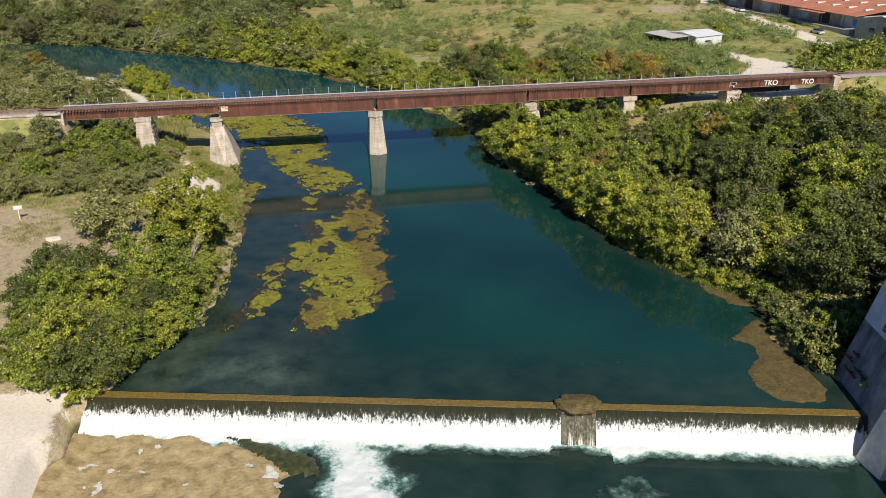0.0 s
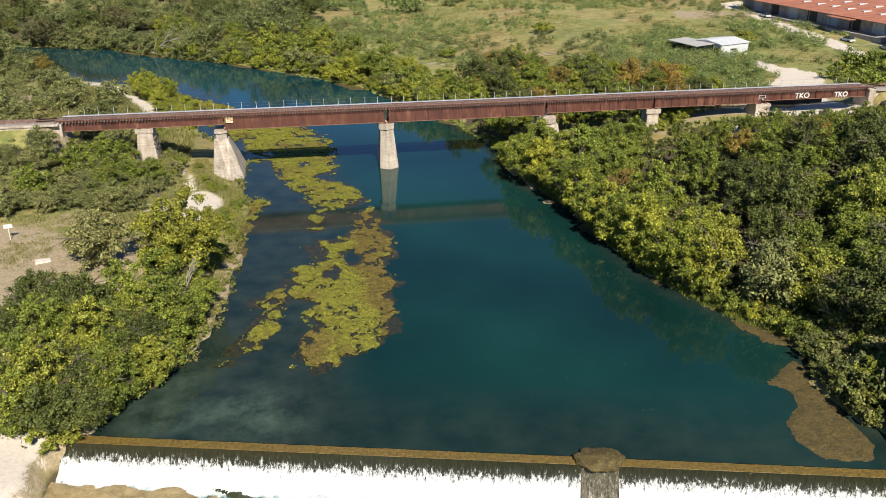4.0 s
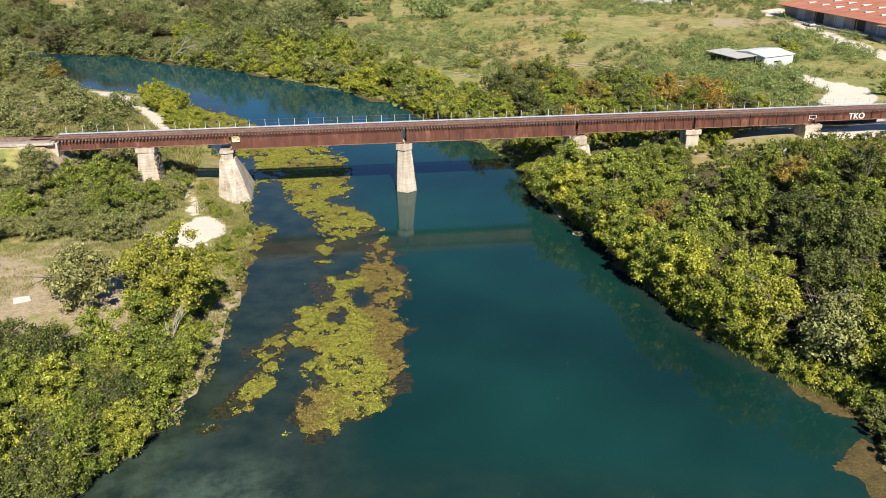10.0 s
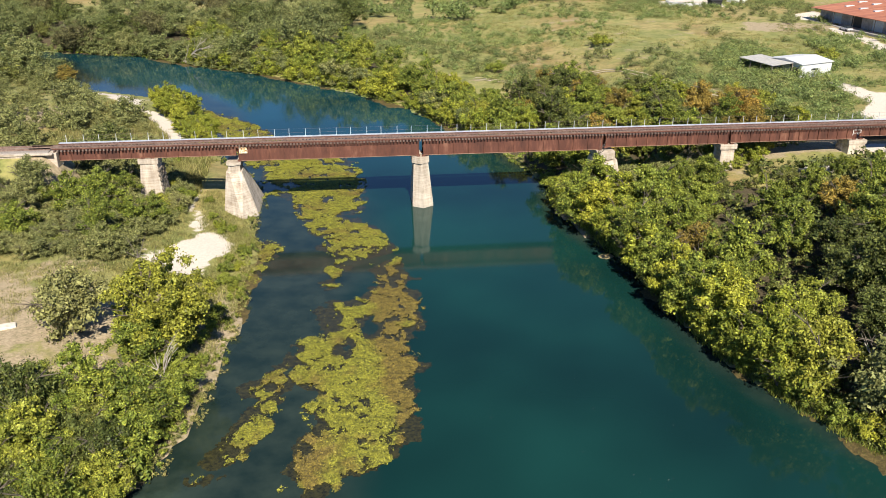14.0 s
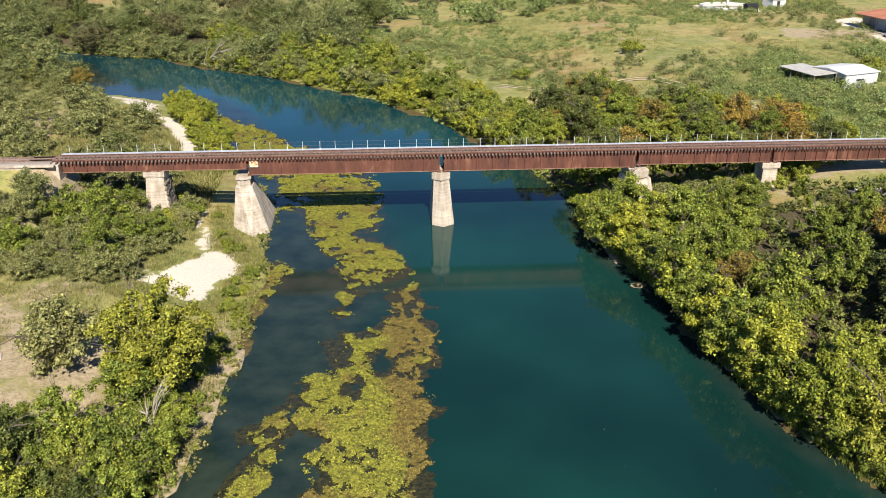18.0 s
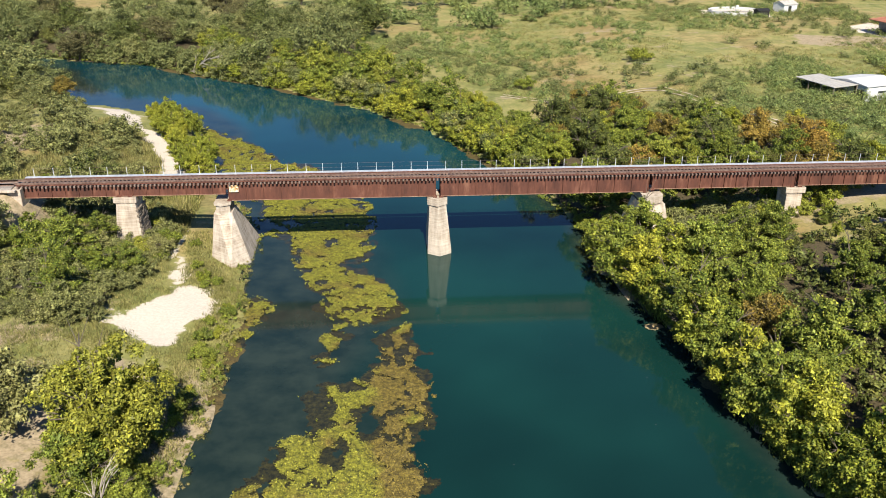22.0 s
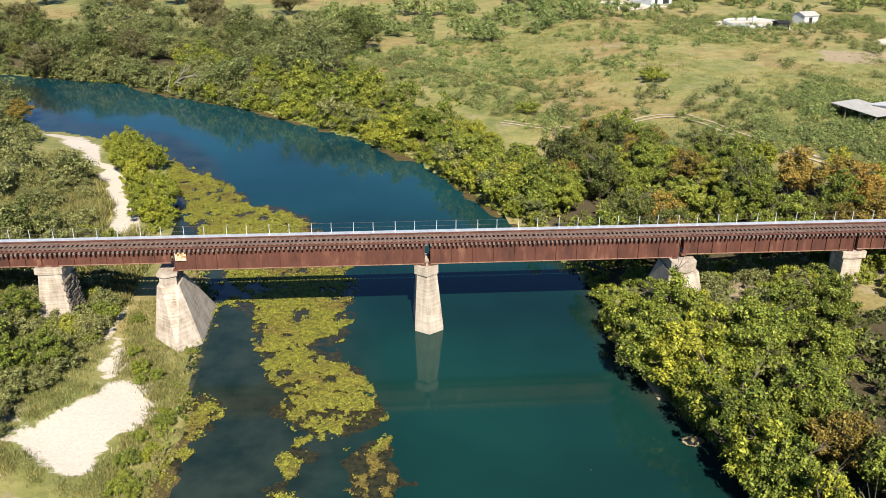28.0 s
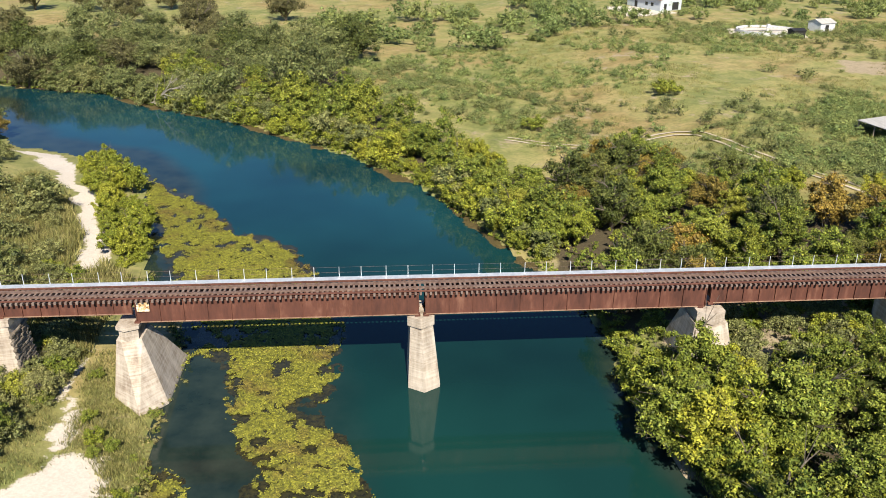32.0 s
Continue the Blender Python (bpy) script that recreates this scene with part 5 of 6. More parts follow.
def frond_sheet(name, label, count, x0, x1, y0, y1, size, seed, shift, mat):
    """Loose fronds that break up the mats: small tilted leaves, one quad each."""
    rng = np.random.default_rng(seed)
    X, Y = rng.uniform(x0, x1, count * 7), rng.uniform(y0, y1, count * 7)
    M = algae_mask(X, Y) + shift
    on = np.nonzero((M > 0) & inside(X, Y, RIVER))[0][:count]
    X, Y, M = X[on], Y[on], M[on]
    P = np.stack([X, Y, 0.03 + 0.16 * np.sqrt(np.clip(M, 0, 0.6)) + rng.uniform(0, 0.05, len(X))], 1)
    nrm = rng.normal(size=P.shape) * 0.45 + np.array((0, 0, 1.0))
    nrm /= np.linalg.norm(nrm, axis=1)[:, None]
    v, f = cards(rng, P, nrm, size)
    ob = new(name, mesh_of(name, v, f, mat, False, {"age": np.repeat(algae_age(X, Y)["age"], 3)}))
    tagged(ob, label, "algae", kind="stuff", group="algae on the river")


frond_sheet("algae_fronds", "loose yellow green fronds over the algae mats", 60000, -25, 0, -69, 26, 0.115, 71, 0.05, MAT_FROND)
frond_sheet("algae_fronds", "loose bright fronds along the gravel bar", 46000, -66, -10, 22, 92, 0.12, 72, 0.08, MAT_FROND)

# ---- the weir ----
weir = thing("weir", "low concrete river weir with brown algae on its crest", "weir", (DAM_A.x, DAM_A.y, 0), rz=math.degrees(math.atan2(DAM_DIR.y, DAM_DIR.x)))
L = (DAM_B - DAM_A).length
crest_x = np.linspace(0.6, L, 90)
wob = [(0.06 * noise.noise((x * 0.7, 0, 0)), 0.03 * noise.noise((x * 0.9, 5, 0))) for x in crest_x]
part("crest", loft([[(x, 1.5, -3.5), (x, 1.0 + a, -0.3), (x, 0.72 + a, 0.02 + b), (x, -0.35 + a, 0.05 + b), (x, -0.42 + a, -0.06), (x, -0.42, -3.6)] for x, (a, b) in zip(crest_x, wob)]), MAT_CREST, weir, shade=False)


def curtain(x0, x1, n, thick):
    V, F, fall, k = [], [], [], 14
    for i in range(n):
        x = x0 + (x1 - x0) * i / (n - 1)
        for j in range(k):
            u = j / (k - 1)
            w = noise.noise((x * 1.3, u * 1.5, 2)) * 0.14 + noise.noise((x * 4.5, u * 1.2, 7)) * 0.08
            V.append((x, -0.42 - 1.35 * u ** 1.5 - thick * u - w * u * 1.6, 0.075 - 3.1 * u ** 0.92))
            fall.append(u)
    for i in range(n - 1):
        for j in range(k - 1):
            F.append((i * k + j, i * k + j + 1, (i + 1) * k + j + 1, (i + 1) * k + j))
    return mesh_of("white_water", V, F, MAT_FALL, True, {"fall": fall})


part("white_water", curtain(0.8, 47.0, 420, 0.25), None, weir, "white sheet of falling water")
part("white_water", curtain(50.2, L - 0.6, 280, 0.25), None, weir, "white sheet of falling water")
vl = curtain(47.0, 50.2, 40, 0.05)
vl.materials.clear()
part("white_water", vl, MAT_VEIL, weir, "thin brown veil of water below the block")
bm = bmesh.new()
bmesh.ops.create_icosphere(bm, subdivisions=4, radius=1)
for v in bm.verts:
    f = 1 + 0.28 * noise.noise(v.co * 1.9) + 0.12 * noise.noise(v.co * 5)
    v.co = Vector((v.co.x * 2.1 * f, v.co.y * 1.45 * f, v.co.z * 0.6 * f))
blk = part("mossy_block", bm, MAT_LEDGE, weir, "rounded mossy block on the weir crest", shade=True)
blk.location = (48.6, 0.35, 0.12)


def foam_mask(X, Y):
    s = below_dam(X, Y)
    a = (X - DAM_A.x) * DAM_DIR.x + (Y - DAM_A.y) * DAM_DIR.y
    n = fbm(X, Y, 3.2, 50, 4)
    band = 3.9 - s + 1.3 * n + 0.35 * fbm(X, Y, 0.8, 51, 3)
    band = np.where((a > 46) & (a < 51.5), band - 1.1, band)
    race = 2.2 - np.abs(X + 11.6 + 0.20 * (Y + 86)) * 0.55 + 1.2 * n + 0.5 * fbm(X, Y, 0.9, 82, 3) - smooth((-96 - Y) / 8) * 3
    spray = 1.2 - np.hypot((X - 11.5) / 3.4, (Y + 95.5) / 3.2) * 1.2 + 0.9 * fbm(X, Y, 1.3, 52, 4) - 0.45
    return np.where((s > 0.9) & (a > 1), np.maximum(np.maximum(band * 0.5, race * 0.5), spray * 0.45), -1)


foam = new("foam", sheet("foam", -40, 38, -104, -72, 0.2, foam_mask, lambda X, Y, M: -3.0 + 0.16 * np.clip(M, 0, 1) * (0.6 + fbm(X, Y, 1.0, 53, 3)), MAT_FOAM))
tagged(foam, "churning white foam at the foot of the weir", "foam", kind="stuff")
SHELF = [(-38, -76.5), (-30, -78), (-24.5, -79.4), (-19, -84), (-15.5, -85.5), (-18, -89.5), (-19, -100), (-40, -104)]
shelf = new("rock_shelf", sheet("rock_shelf", -42, -12, -106, -74, 0.4, lambda X, Y: blob(X, Y, SHELF, 1.4) + 0.3 * fbm(X, Y, 3, 55, 4) - 0.5,
            lambda X, Y, M: -3.12 + 0.42 * np.sqrt(np.clip(M, 0, 0.5)) + 0.22 * fbm(X, Y, 2.2, 56, 4) + 0.9 * smooth((-34 - X) / 5) * smooth((M) / 0.3), MAT_SHELF))
tagged(shelf, "brown algae-covered limestone shelf below the weir", "rock shelf", kind="structure")
shelf_top = lambda X, Y: -3.12 + 0.30 + 0.22 * fbm(X, Y, 2.2, 56, 4)
run_ = new("foam_streaks", sheet("foam_streaks", -37, -15, -100, -76, 0.16, lambda X, Y: np.where(inside(X, Y, SHELF), 0.05 - np.abs(fbm(X, Y, 5, 57, 4)) * 1.1 + 0.22 * fbm(X, Y, 0.9, 54, 3) - 0.07, -1),
           lambda X, Y, M: shelf_top(X, Y) + 0.16, MAT_STREAK))
tagged(run_, "thin white streaks of water running over the shelf", "foam", kind="stuff")
WEEDY = [(-24, -79.4), (-18.9, -81.9), (-14.2, -85.4), (-14.4, -88), (-17.2, -87.4), (-19.4, -84.4)]
wr = new("weedy_rock", sheet("weedy_rock", -28, -10, -95, -76, 0.25, lambda X, Y: blob(X, Y, WEEDY, 1.0) + 0.4 * fbm(X, Y, 2.0, 60, 4) - 0.5,
         lambda X, Y, M: -2.95 + 0.5 * np.sqrt(np.clip(M, 0, 0.5)) + 0.2 * fbm(X, Y, 0.8, 63, 3), MAT_WEEDROCK))
tagged(wr, "dark green weedy rock in the white water below the weir", "rock", kind="structure")
FLAT = [(35.6, -73), (35.8, -77), (34.6, -83), (34, -86), (34.4, -88.2), (32.2, -90.6), (30.3, -90.4), (27.9, -88.5), (27.5, -86.7), (28.2, -83.8), (30.2, -82.1), (31.2, -79.5), (29.8, -77.1), (32, -76.2), (34, -74)]
mud = new("mud_flat", sheet("mud_flat", 26, 39, -93, -71, 0.3, lambda X, Y: blob(X, Y, FLAT, 0.9) + 0.3 * fbm(X, Y, 2.2, 58, 4) - 0.5,
          lambda X, Y, M: -0.03 + 0.3 * np.clip(M, 0, 0.5) + 0.09 * fbm(X, Y, 1.3, 59, 3), MAT_LEDGE))
tagged(mud, "bare brown mud and rock flat beside the weir", "mud flat", kind="structure")


def low_rock(x, y, sx, sy, sz, seed, label, mat):
    bm = bmesh.new()
    bmesh.ops.create_icosphere(bm, subdivisions=2, radius=1)
    for v in bm.verts:
        v.co *= 1 + 0.35 * noise.noise(v.co * 1.5 + Vector((seed, 0, 0)))
        v.co = Vector((v.co.x * sx, v.co.y * sy, v.co.z * sz))
    me = bpy.data.meshes.new("rock")
    bm.to_mesh(me)
    bm.free()
    me.materials.append(mat)
    ob = new("rock", me)
    ob.location = (x, y, 0.0)
    tagged(ob, label, "rock", "rocks at the water's edge")


low_rock(24.3, -22.7, 1.15, 0.65, 0.24, 1, "flat brown rock standing in the river", MAT_SHELF)


def ledge(bank, lo, hi, seed, y0, y1, thin):
    """Mask of a broken strip of mud and rock along a bank."""
    def mask(X, Y):
        d = np.where(inside(X, Y, RIVER), -1, 1) * seg_dist(X, Y, bank)
        w = 0.5 + fbm(X, Y, 7, seed, 3) * 1.3 - thin
        return np.where((Y > y0) & (Y < y1), np.minimum(d - lo, 0.6) * 0 + w - np.maximum(lo - d, 0) * 0.45 - np.maximum(d - hi, 0) * 0.8 + 0.35 * fbm(X, Y, 1.4, seed + 1, 3), -1)
    return mask


low = lambda X, Y, M: -0.06 + 0.26 * np.sqrt(np.clip(M, 0, 0.7)) + 0.08 * fbm(X, Y, 1.2, 61, 3)
for args, mk, lab in (((22, 40, -75, -30), ledge(RIGHT_SHORE, -0.6, 1.5, 62, -74, -31, 0.62), "broken brown rock and mud at the foot of the east bank"),
                      ((-100, 24, 26, 164), ledge(RIGHT_SHORE, -0.6, 1.4, 64, 26, 164, 0.3), "brown mud and algae along the far bank"),
                      ((-30, -20, -70, 12), ledge(LEFT_SHORE, -0.4, 0.5, 66, -70, -4, 0.8), "brown mud and roots along the west bank")):
    ob = new("bank_ledge", sheet("bank_ledge", *args, 0.36, mk, low, MAT_LEDGE))
    tagged(ob, lab, "bank", kind="structure")

# pale flecks of foam drifting on the pool
rng = np.random.default_rng(81)
FV, FF = [], []
for x, y in zip(np.concatenate([rng.uniform(2, 26, 36), rng.normal(14, 2.5, 34)]), np.concatenate([rng.uniform(-78, -10, 36), rng.normal(-74, 5, 34)])):
    r = rng.uniform(0.015, 0.05)
    k = len(FV)
    FV += [(x + math.cos(a) * r * rng.uniform(0.5, 1.4), y + math.sin(a) * r * rng.uniform(0.5, 1.4), 0.012) for a in np.linspace(0, 2 * math.pi, 6, endpoint=False)]
    FF.append(tuple(range(k, k + 6)))
tagged(new("foam_flecks", mesh_of("foam_flecks", FV, FF, MAT_FLECK)), "tiny white flecks of foam drifting on the river", "foam", kind="stuff")

# rubble stones laid against the flank of the old pier
stone = bpy.data.meshes.new("stone")
boxed(-0.16, 0.16, -0.30, 0.30, -0.17, 0.17, bevel=0.05).to_mesh(stone)
stone.materials.append(MAT_STONE)
rs = random.Random(12)
for row in range(15):
    z = 2.2 + row * 0.36
    xf = -37.2 - 0.8 * z / 8.3 + 0.06
    for k in range(6):
        y = -0.35 + 0.05 * z + k * 0.64 + (0.3 if row % 2 else 0)
        if y > 3.6 - 0.05 * z:
            continue
        st_ = part("stone", stone, None, OLD_PIER)
        st_.location = (xf + rs.uniform(-0.05, 0.06), y, z + rs.uniform(-0.03, 0.03))
        st_.rotation_euler = (rs.uniform(-0.08, 0.08), rs.uniform(-0.1, 0.1), rs.uniform(-0.1, 0.1))
        st_.scale = (1, rs.uniform(0.8, 1.08), rs.uniform(0.8, 1.05))


# ---- buildings and small things ----
def plain(name, a, b, rough=0.8, scale=1.5, stretch=(1, 1, 1), metal=0.0):
    m = Mat(name, rough, metal)
    m.color(m.ramp(m.noise(scale, 5, 0.65, stretch), [(0.3, a), (0.7, b)]))
    return m.m


MAT_WHITE = plain("white_sheet_metal", (0.50, 0.52, 0.54), (0.68, 0.69, 0.70), 0.6)
MAT_TIN = plain("grey_tin_roof", (0.36, 0.35, 0.32), (0.56, 0.54, 0.50), 0.55, 0.8, (3, 0.4, 1))
MAT_RED = plain("red_tin_roof", (0.30, 0.105, 0.060), (0.52, 0.22, 0.125), 0.65, 0.35, (0.5, 2, 1))
# near-black: shade inside doorways put in colour; also paints other dark parts
MAT_DARK = plain("shade_and_dark_paint", (0.012, 0.012, 0.012), (0.03, 0.03, 0.03), 0.6)
MAT_BLUEWALL = plain("pale_blue_boards", (0.38, 0.44, 0.48), (0.54, 0.59, 0.62), 0.8)
MAT_GREYWALL = plain("dirty_grey_wall", (0.22, 0.21, 0.20), (0.45, 0.43, 0.40), 0.85, 0.7)
MAT_BLUE = plain("blue_spray_paint", (0.03, 0.12, 0.42), (0.10, 0.32, 0.62), 0.6, 2.0)
MAT_MILL = plain("stained_mill_concrete", (0.075, 0.078, 0.085), (0.30, 0.30, 0.31), 0.85, 0.55, (1.6, 1.6, 0.4))
MAT_MILLTOP = plain("white_mill_wall", (0.46, 0.47, 0.50), (0.68, 0.69, 0.71), 0.8, 0.9)
MAT_PALE = plain("pale_limestone", (0.52, 0.45, 0.37), (0.72, 0.66, 0.58), 0.85, 2.0)
MAT_POST = plain("weathered_post", (0.20, 0.16, 0.12), (0.36, 0.30, 0.24), 0.85, 4)
MAT_RUBBER = plain("black_rubber", (0.012, 0.012, 0.012), (0.03, 0.03, 0.03), 0.8)
MAT_GLASS = plain("dark_window_glass", (0.015, 0.018, 0.022), (0.04, 0.05, 0.06), 0.08)


def gable(name, label, category, at, rz, w, d, h, rise, wall, roof, over=0.5, openings=(), z_drop=1.0):
    """A gabled building, its ridge along x; openings: (side, from, to, low, high)."""
    b = thing(name, label, category, at, rz=rz)
    walls = bmesh.new()
    pts = [(-d / 2, -z_drop), (d / 2, -z_drop), (d / 2, h), (0, h + rise), (-d / 2, h)]
    ra, rb = ([walls.verts.new((sx * w / 2, y, z)) for y, z in pts] for sx in (-1, 1))
    for i in range(5):
        walls.faces.new((ra[i], ra[(i + 1) % 5], rb[(i + 1) % 5], rb[i]))
    walls.faces.new(ra[::-1])
    walls.faces.new(rb)
    bmesh.ops.recalc_face_normals(walls, faces=walls.faces)
    part("wall", walls, wall, b)
    run = d / 2 + over
    fall = rise * run / (d / 2)
    for s in (-1, 1):
        x = w / 2 + over
        lo, hi = h + rise - fall + 0.06, h + rise + 0.06
        part("roof", loft([[(-x, s * run, lo), (-x, 0, hi), (-x, 0, hi + 0.12), (-x, s * run, lo + 0.12)], [(x, s * run, lo), (x, 0, hi), (x, 0, hi + 0.12), (x, s * run, lo + 0.12)]]), roof, b)
    for side, a0, a1, z0, z1 in openings:
        if side in "NS":
            y = d / 2 if side == "N" else -d / 2
            bm = boxed(a0, a1, y - 0.05, y + 0.05, z0, z1)
        else:
            x = w / 2 if side == "E" else -w / 2
            bm = boxed(x - 0.05, x + 0.05, a0, a1, z0, z1)
        # a doorway is a panel on the closed wall, its inner shade painted near-black
        part("doorway" if z0 < 0.3 else "window", bm, MAT_DARK if z0 < 0.3 else MAT_GLASS, b)
    return b


g = ground_at
# the field shed: an open carport against a white metal building
sh = thing("carport", "open carport with a grey tin roof on posts", "carport", (88.2, 63.6, g(88.2, 63.6)), rz=12)
part("roof", loft([[(x, y, 2.75 + 0.055 * (x + 3.1) + e) for x, e in ((-3.1, 0), (3.1, 0), (3.1, 0.1), (-3.1, 0.1))] for y in (-6.0, 6.0)]), MAT_TIN, sh)
for py_ in (-5.7, -1.9, 1.9, 5.7):
    for px_ in (-2.9, 2.7):
        part("post", boxed(px_ - 0.08, px_ + 0.08, py_ - 0.08, py_ + 0.08, -0.6, 2.75 + 0.055 * (px_ + 3.1)), MAT_POST, sh)
part("back_wall", boxed(2.85, 3.0, -5.6, 5.7, -0.5, 3.0), MAT_DARK, sh)
gable("metal_shed", "white sheet metal shed beside the open carport", "shed", (96.0, 62.8, g(96, 62.8)), 20, 9.8, 10.0, 2.9, 0.7, MAT_WHITE, MAT_WHITE, 0.3, (("S", -1.6, 0.6, 1.4, 1.8), ("W", -4.2, -2.0, 0.0, 2.1)))

# warehouse beyond the road, with its long red roof
wz = 8.0
wh = thing("warehouse", "long warehouse with a rusty red tin roof and painted walls", "warehouse", (149.8, 66.9, wz), rz=5)
part("wall", boxed(0, 0.4, 0, 72, -1, 4.3), MAT_GREYWALL, wh)
for y in (0, 71.6):
    part("end_wall", boxed(0.4, 44, y, y + 0.4, -1, 4.3), MAT_GREYWALL, wh)
part("roof", loft([[(-3.2, y, 4.3), (18, y, 6.6), (18, y, 6.75), (-3.2, y, 4.45)] for y in (-0.5, 73)]), MAT_RED, wh)
part("roof", loft([[(18, y, 6.6), (44, y, 5.4), (44, y, 5.55), (18, y, 6.75)] for y in (-0.5, 73)]), MAT_RED, wh)
part("awning", boxed(-5.5, -3.0, 12, 22, 4.0, 4.15), MAT_RED, wh)
for i in range(7):
    part("roller_door", boxed(-0.06, 0.0, 4 + i * 9.5, 8.5 + i * 9.5, 0.6, 3.9), MAT_DARK if i % 2 else MAT_BLUEWALL, wh)
    part("awning_post", boxed(-3.0, -2.85, 4 + i * 9.5, 4.15 + i * 9.5, -0.8, 4.35), MAT_POST, wh)
for i in range(20):
    part("skylight", boxed(4 + 7 * (i % 2), 7 + 7 * (i % 2), 4 + i * 3.4, 5.0 + i * 3.4, 5.08 + 0.76 * (i % 2), 5.62 + 0.76 * (i % 2)), MAT_WHITE, wh)
part("painted_panel", boxed(-0.08, -0.02, 0.5, 3.6, 0.8, 3.2), MAT_BLUE, wh, "blue graffiti on the wall")
part("loading_dock", boxed(-4.2, 0, 0, 72, -1, 0.55), MAT_GREYWALL, wh)
gable("storehouse", "storehouse with a pale sheet metal roof beside the warehouse", "storehouse", (158.4, 56, 8.0), 5, 24, 18, 4.2, 1.6, MAT_GREYWALL, MAT_WHITE, 0.4, (("W", -5, -1, 0.0, 3.2), ("W", 2, 4, 1.2, 2.4)))

# far farmhouse, the round tank and the outbuilding
gable("farmhouse", "pale blue grey farmhouse with a worn red roof", "house", (98.5, 236, g(98.5, 236)), -68, 19, 9.5, 3.8, 2.0, MAT_BLUEWALL, MAT_RED, 0.7, (("E", -3.2, -2.0, 0.0, 2.2), ("E", 0.6, 3.4, 0.0, 2.6), ("S", -5, -3.4, 0, 2.2), ("S", 1, 2.4, 1.1, 2.3), ("S", 4.2, 5.6, 1.1, 2.3)))
tank = thing("round_tank", "low round white concrete tank beyond the scrub", "tank", (117, 180, g(117, 180)))
part("tank_wall", loft([[(math.cos(t) * r, math.sin(t) * r, z) for t in np.linspace(0, 2 * math.pi, 40, endpoint=False)] for r, z in ((9.4, -1), (9.4, 0.9), (8.9, 0.9), (8.9, 0.2))], cap=False), MAT_WHITE, tank)
part("tank_floor", loft([[(math.cos(t) * 8.9, math.sin(t) * 8.9, z) for t in np.linspace(0, 2 * math.pi, 40, endpoint=False)] for z in (-0.5, 0.25)]), MAT_PALE, tank)
part("walkway_bridge", boxed(-9.2, 6, -0.5, 0.5, 0.9, 1.2), MAT_TIN, tank)
part("centre_post", boxed(-0.4, 0.4, -0.4, 0.4, 0, 2.4), MAT_WHITE, tank)
gable("pump_hut", "small dark pump hut beside a round tank", "hut", (121, 169.5, g(121, 169)), 8, 4, 3, 2.2, 0.5, MAT_DARK, MAT_DARK, 0.2)
gable("outbuilding", "small white outbuilding among trees", "outbuilding", (135, 182, g(135, 182)), 20, 6, 5, 2.6, 1.0, MAT_WHITE, MAT_TIN, 0.3, (("S", -1, 0.4, 0, 2.1),))

# the old mill wall at the end of the weir
mill = thing("mill_building", "tall grey stained concrete mill wall beside the weir", "mill", (36.6, -86.0, 0), rz=-12.5)


def mill_x(z):
    return 3.1 * max(z, 0) / 11.5


part("lower_wall", loft([[(mill_x(z) if z > 0 else -0.1, 0, z), (16, 0, z), (16, -26, z), (mill_x(z) if z > 0 else -0.1, -26, z)] for z in (-4.5, 0, 6.2)]), MAT_MILL, mill, "dark stained concrete wall")
part("upper_wall", loft([[(mill_x(z), 0, z), (16, 0, z), (16, -26, z), (mill_x(z), -26, z)] for z in (6.2, 11.6)]), MAT_MILLTOP, mill, "white painted upper wall")
part("coping", boxed(2.9, 16.2, -26.2, 0.2, 11.6, 11.85, bevel=0.04), MAT_PALE, mill)
for y in (-3.2, -6.4, -9.6, -12.8):
    wdw = part("window", loft([[(mill_x(z) - 0.06, y, z), (mill_x(z) + 0.1, y, z), (mill_x(z) + 0.1, y - 1.9, z), (mill_x(z) - 0.06, y - 1.9, z)] for z in (6.7, 10.0)]), MAT_GLASS, mill, "dark barred window")
    for i in range(5):
        z = 7.0 + i * 0.65
        part("window_bar", boxed(mill_x(z) - 0.11, mill_x(z) - 0.05, y - 1.9, y, z - 0.03, z + 0.03), MAT_TIN, wdw)
part("buttress", loft([[(-1.6, -9.5, z), (3, -9.5, z), (3, -12.5, z), (-0.8, -12.5, z)] if z < -2 else [(-0.1, -9.5, z), (3, -9.5, z), (3, -12.5, z), (-0.1, -12.5, z)] for z in (-4.4, -2.9, 2.2)]), MAT_PALE, mill, "pale concrete buttress")
for y, z, l in ((-1.2, 2.6, 1.7), (-2.4, 1.7, 2.2), (-3.4, 2.4, 1.4), (-2.0, 3.4, 1.2)):
    part("driftwood_bracket", boxed(mill_x(z) - 0.5, mill_x(z) - 0.32, y - l / 2, y + l / 2, z - 0.08, z + 0.08), MAT_RUST, mill)
    part("bracket_arm", boxed(mill_x(z) - 0.5, mill_x(z) + 0.2, y - 0.07, y + 0.07, z - 0.06, z + 0.06), MAT_RUST, mill)

# dead limbs on the far bank, and one bare tree on the west bank
dead = new("dead_tree", trunk_mesh("dead_tree", 91, 13, 5, 0.32, MAT_BARK_PALE, 12, 0.04, 0.5))
dead.matrix_world = pose(-58.5, 130, 0.6, -12, -68, 150)
tagged(dead, "fallen bare grey tree lying over the far bank", "dead tree")
bare = new("bare_tree", trunk_mesh("bare_tree", 92, 6.5, 2.2, 0.13, MAT_BARK_PALE, 12, 0.05, 0.4))
bare.location = (-27.6, -53.2, g(-27.6, -53.2))
tagged(bare, "thin bare pale tree in front of yellow green leaves", "dead tree")
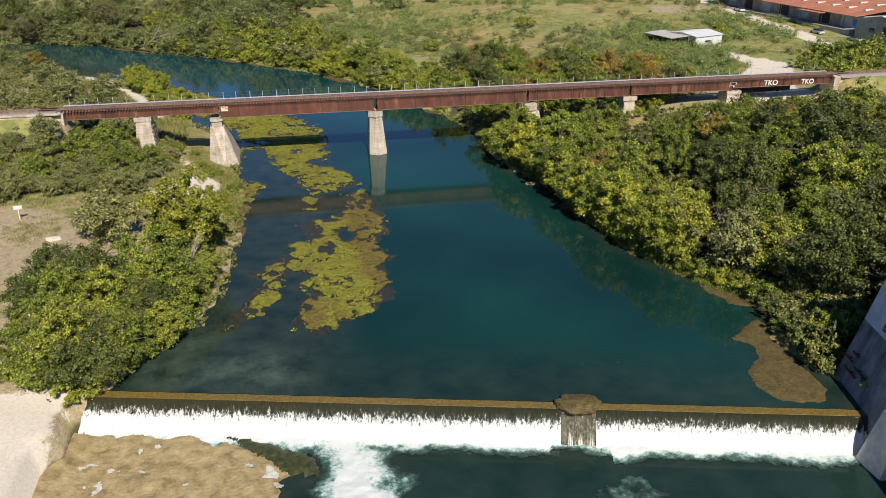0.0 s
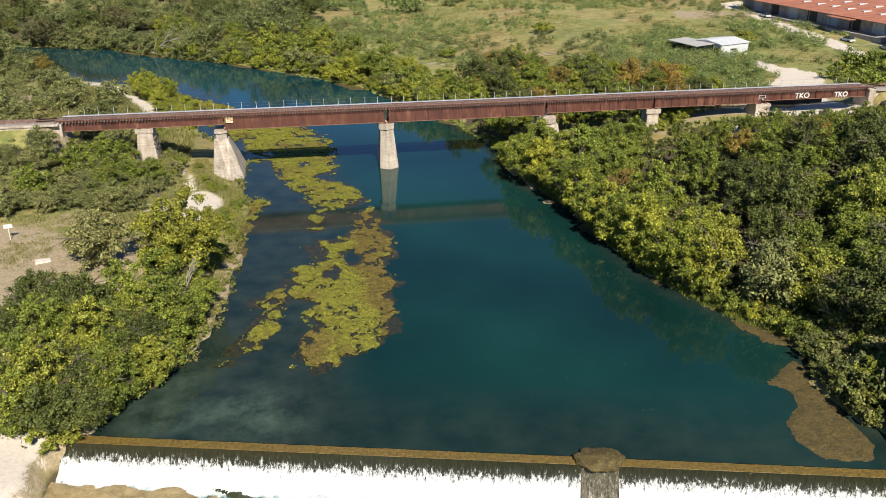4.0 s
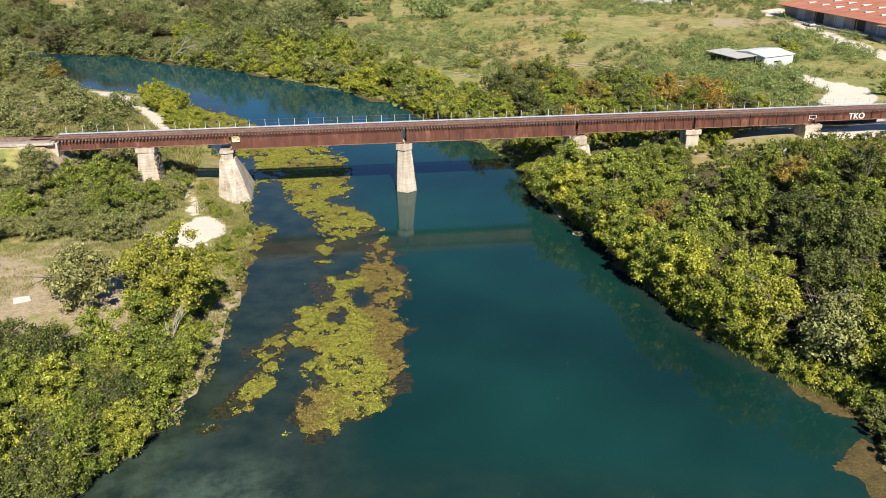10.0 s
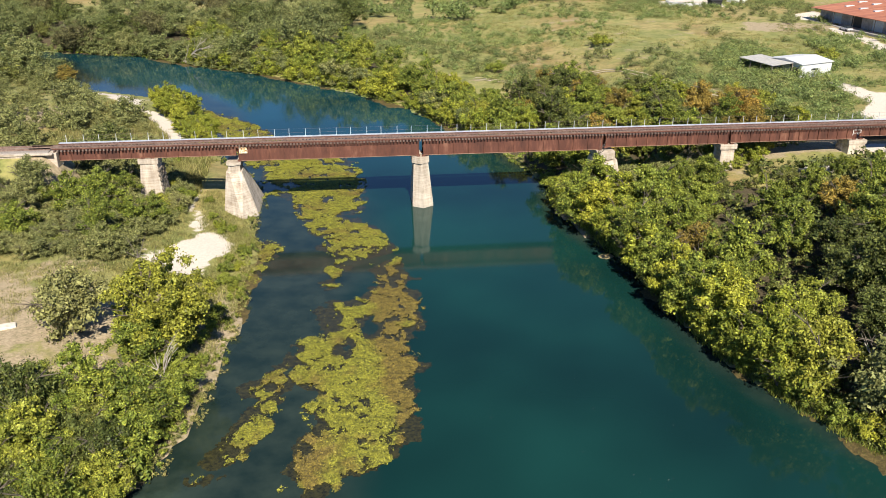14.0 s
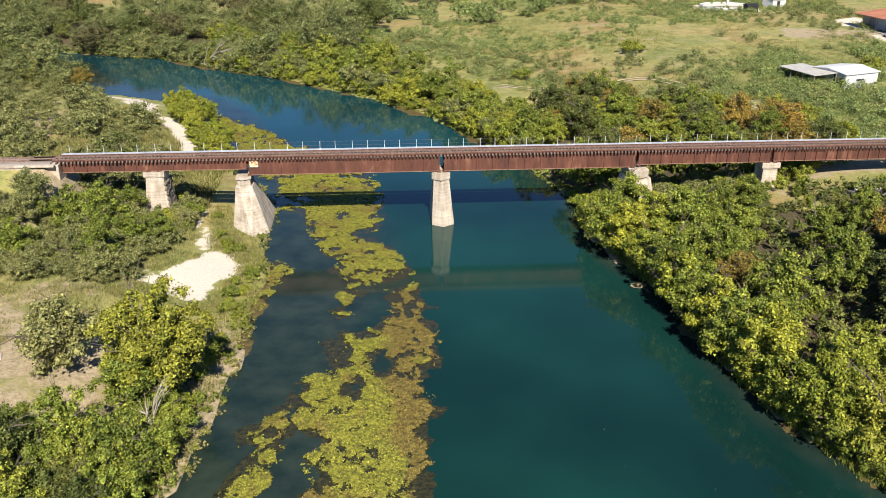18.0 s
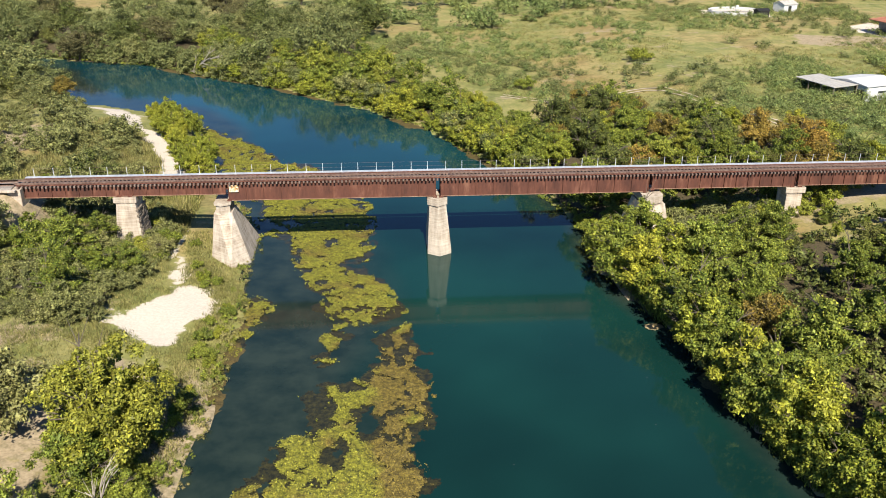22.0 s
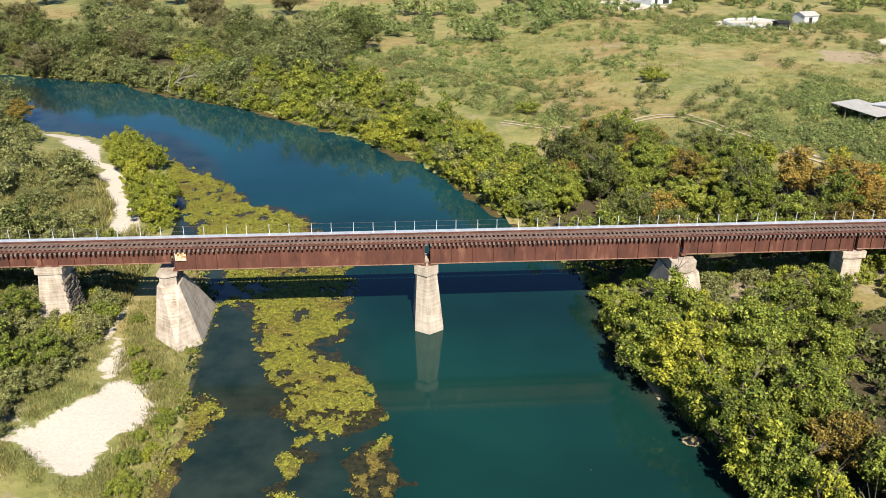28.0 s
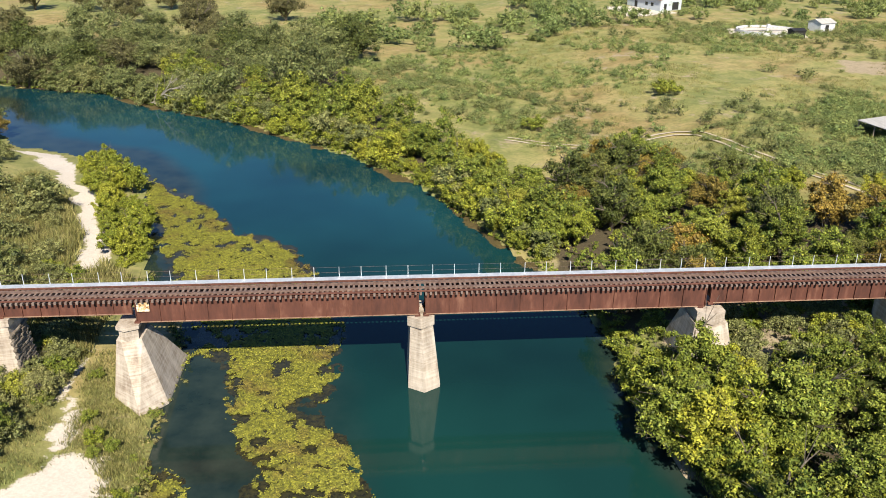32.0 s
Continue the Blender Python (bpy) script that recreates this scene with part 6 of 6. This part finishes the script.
snag = new("bare_tree", trunk_mesh("bare_tree", 93, 7.5, 2.4, 0.2, MAT_BARK_PALE, 9, 0.05, 0.4))
snag.location = (37.9, -61.2, g(37.9, -61.2))
tagged(snag, "pale leafless trunk at the edge of the east bank wood", "dead tree")

# small things on the west bank
slab = new("stone_slab", bpy.data.meshes.new("stone_slab"))
boxed(-0.9, 0.9, -0.55, 0.55, -0.1, 0.25, bevel=0.08).to_mesh(slab.data)
slab.data.materials.append(MAT_PALE)
slab.matrix_world = pose(-45.9, -40.3, g(-45.9, -40.3), 2, 3, 20)
tagged(slab, "flat pale stone slab lying in a dry clearing", "stone")
bench = thing("picnic_bench", "brown wooden bench on bare ground beside the thicket", "bench", (-51.5, -12.6, g(-51.5, -12.6)), rz=-12)
part("seat", boxed(-0.9, 0.9, -0.25, 0.25, 0.42, 0.5, bevel=0.02), MAT_POST, bench)
part("backrest", boxed(-0.9, 0.9, 0.25, 0.32, 0.5, 0.95, bevel=0.02), MAT_POST, bench)
for sx in (-0.75, 0.75):
    part("leg", boxed(sx - 0.06, sx + 0.06, -0.22, 0.28, -0.1, 0.42), MAT_POST, bench)
for x, y, hh, bw in ((-52.0, -32.0, 1.7, 0.55), (-41.0, -74.6, 1.5, 0.6)):
    sg = thing("sign_post", "small pale sign on a post in rough grass", "sign", (x, y, g(x, y)), group="signs on the west bank", rz=10)
    part("post", boxed(-0.06, 0.06, -0.06, 0.06, -0.3, hh), MAT_PALE, sg)
    part("sign_board", boxed(-bw, bw, -0.05, 0.05, hh - 0.1, hh + 0.45, bevel=0.02), MAT_WHITE, sg)


def car(x, y, rz, paint, label):
    c = thing("car", label, "car", (x, y, g(x, y) + 0.02), rz=rz, group="cars parked by the warehouse")
    part("body", loft([[(-2.2, s, 0.35), (-2.25, s, 0.75), (-1.0, s, 0.92), (1.0, s, 0.92), (2.2, s, 0.8), (2.25, s, 0.35)] for s in (-0.88, 0.88)]), paint, c)
    part("cabin", loft([[(-1.9, s, 0.9), (-1.4, s * 0.9, 1.4), (0.3, s * 0.9, 1.42), (1.1, s, 0.92)] for s in (-0.8, 0.8)]), MAT_GLASS, c)
    for wx_ in (-1.4, 1.4):
        for wy_ in (-0.82, 0.82):
            w = bmesh.new()
            bmesh.ops.create_cone(w, cap_ends=True, segments=14, radius1=0.33, radius2=0.33, depth=0.22, matrix=pose(wx_, wy_, 0.33, 90, 0, 0))
            part("wheel", w, MAT_RUBBER, c)


car(138.6, 71.0, 94, MAT_WHITE, "white car parked on the gravel road")
car(141.4, 58.0, 94, MAT_BLUEWALL, "pale grey car parked on the gravel road")
car(140.4, 118.0, 94, MAT_WHITE, "white car far along the gravel road")

# the low concrete culvert and trailer under the east spans
tra = thing("flatbed_trailer", "long dark flatbed trailer with a pale deck under the bridge", "trailer", (83, 10, g(83, 10)), rz=2)
part("deck", boxed(-7, 7, -2.2, 2.2, 0.9, 1.15), MAT_PALE, tra)
part("side_beam", boxed(-7, 7, -2.3, -2.2, 0.2, 1.1), MAT_DARK, tra)
for wx_ in (-5.0, -3.8, 4.2):
    for wy_ in (-2.0, 2.0):
        w = bmesh.new()
        bmesh.ops.create_cone(w, cap_ends=True, segments=14, radius1=0.5, radius2=0.5, depth=0.3, matrix=pose(wx_, wy_, 0.45, 90, 0, 0))
        part("wheel", w, MAT_RUBBER, tra)
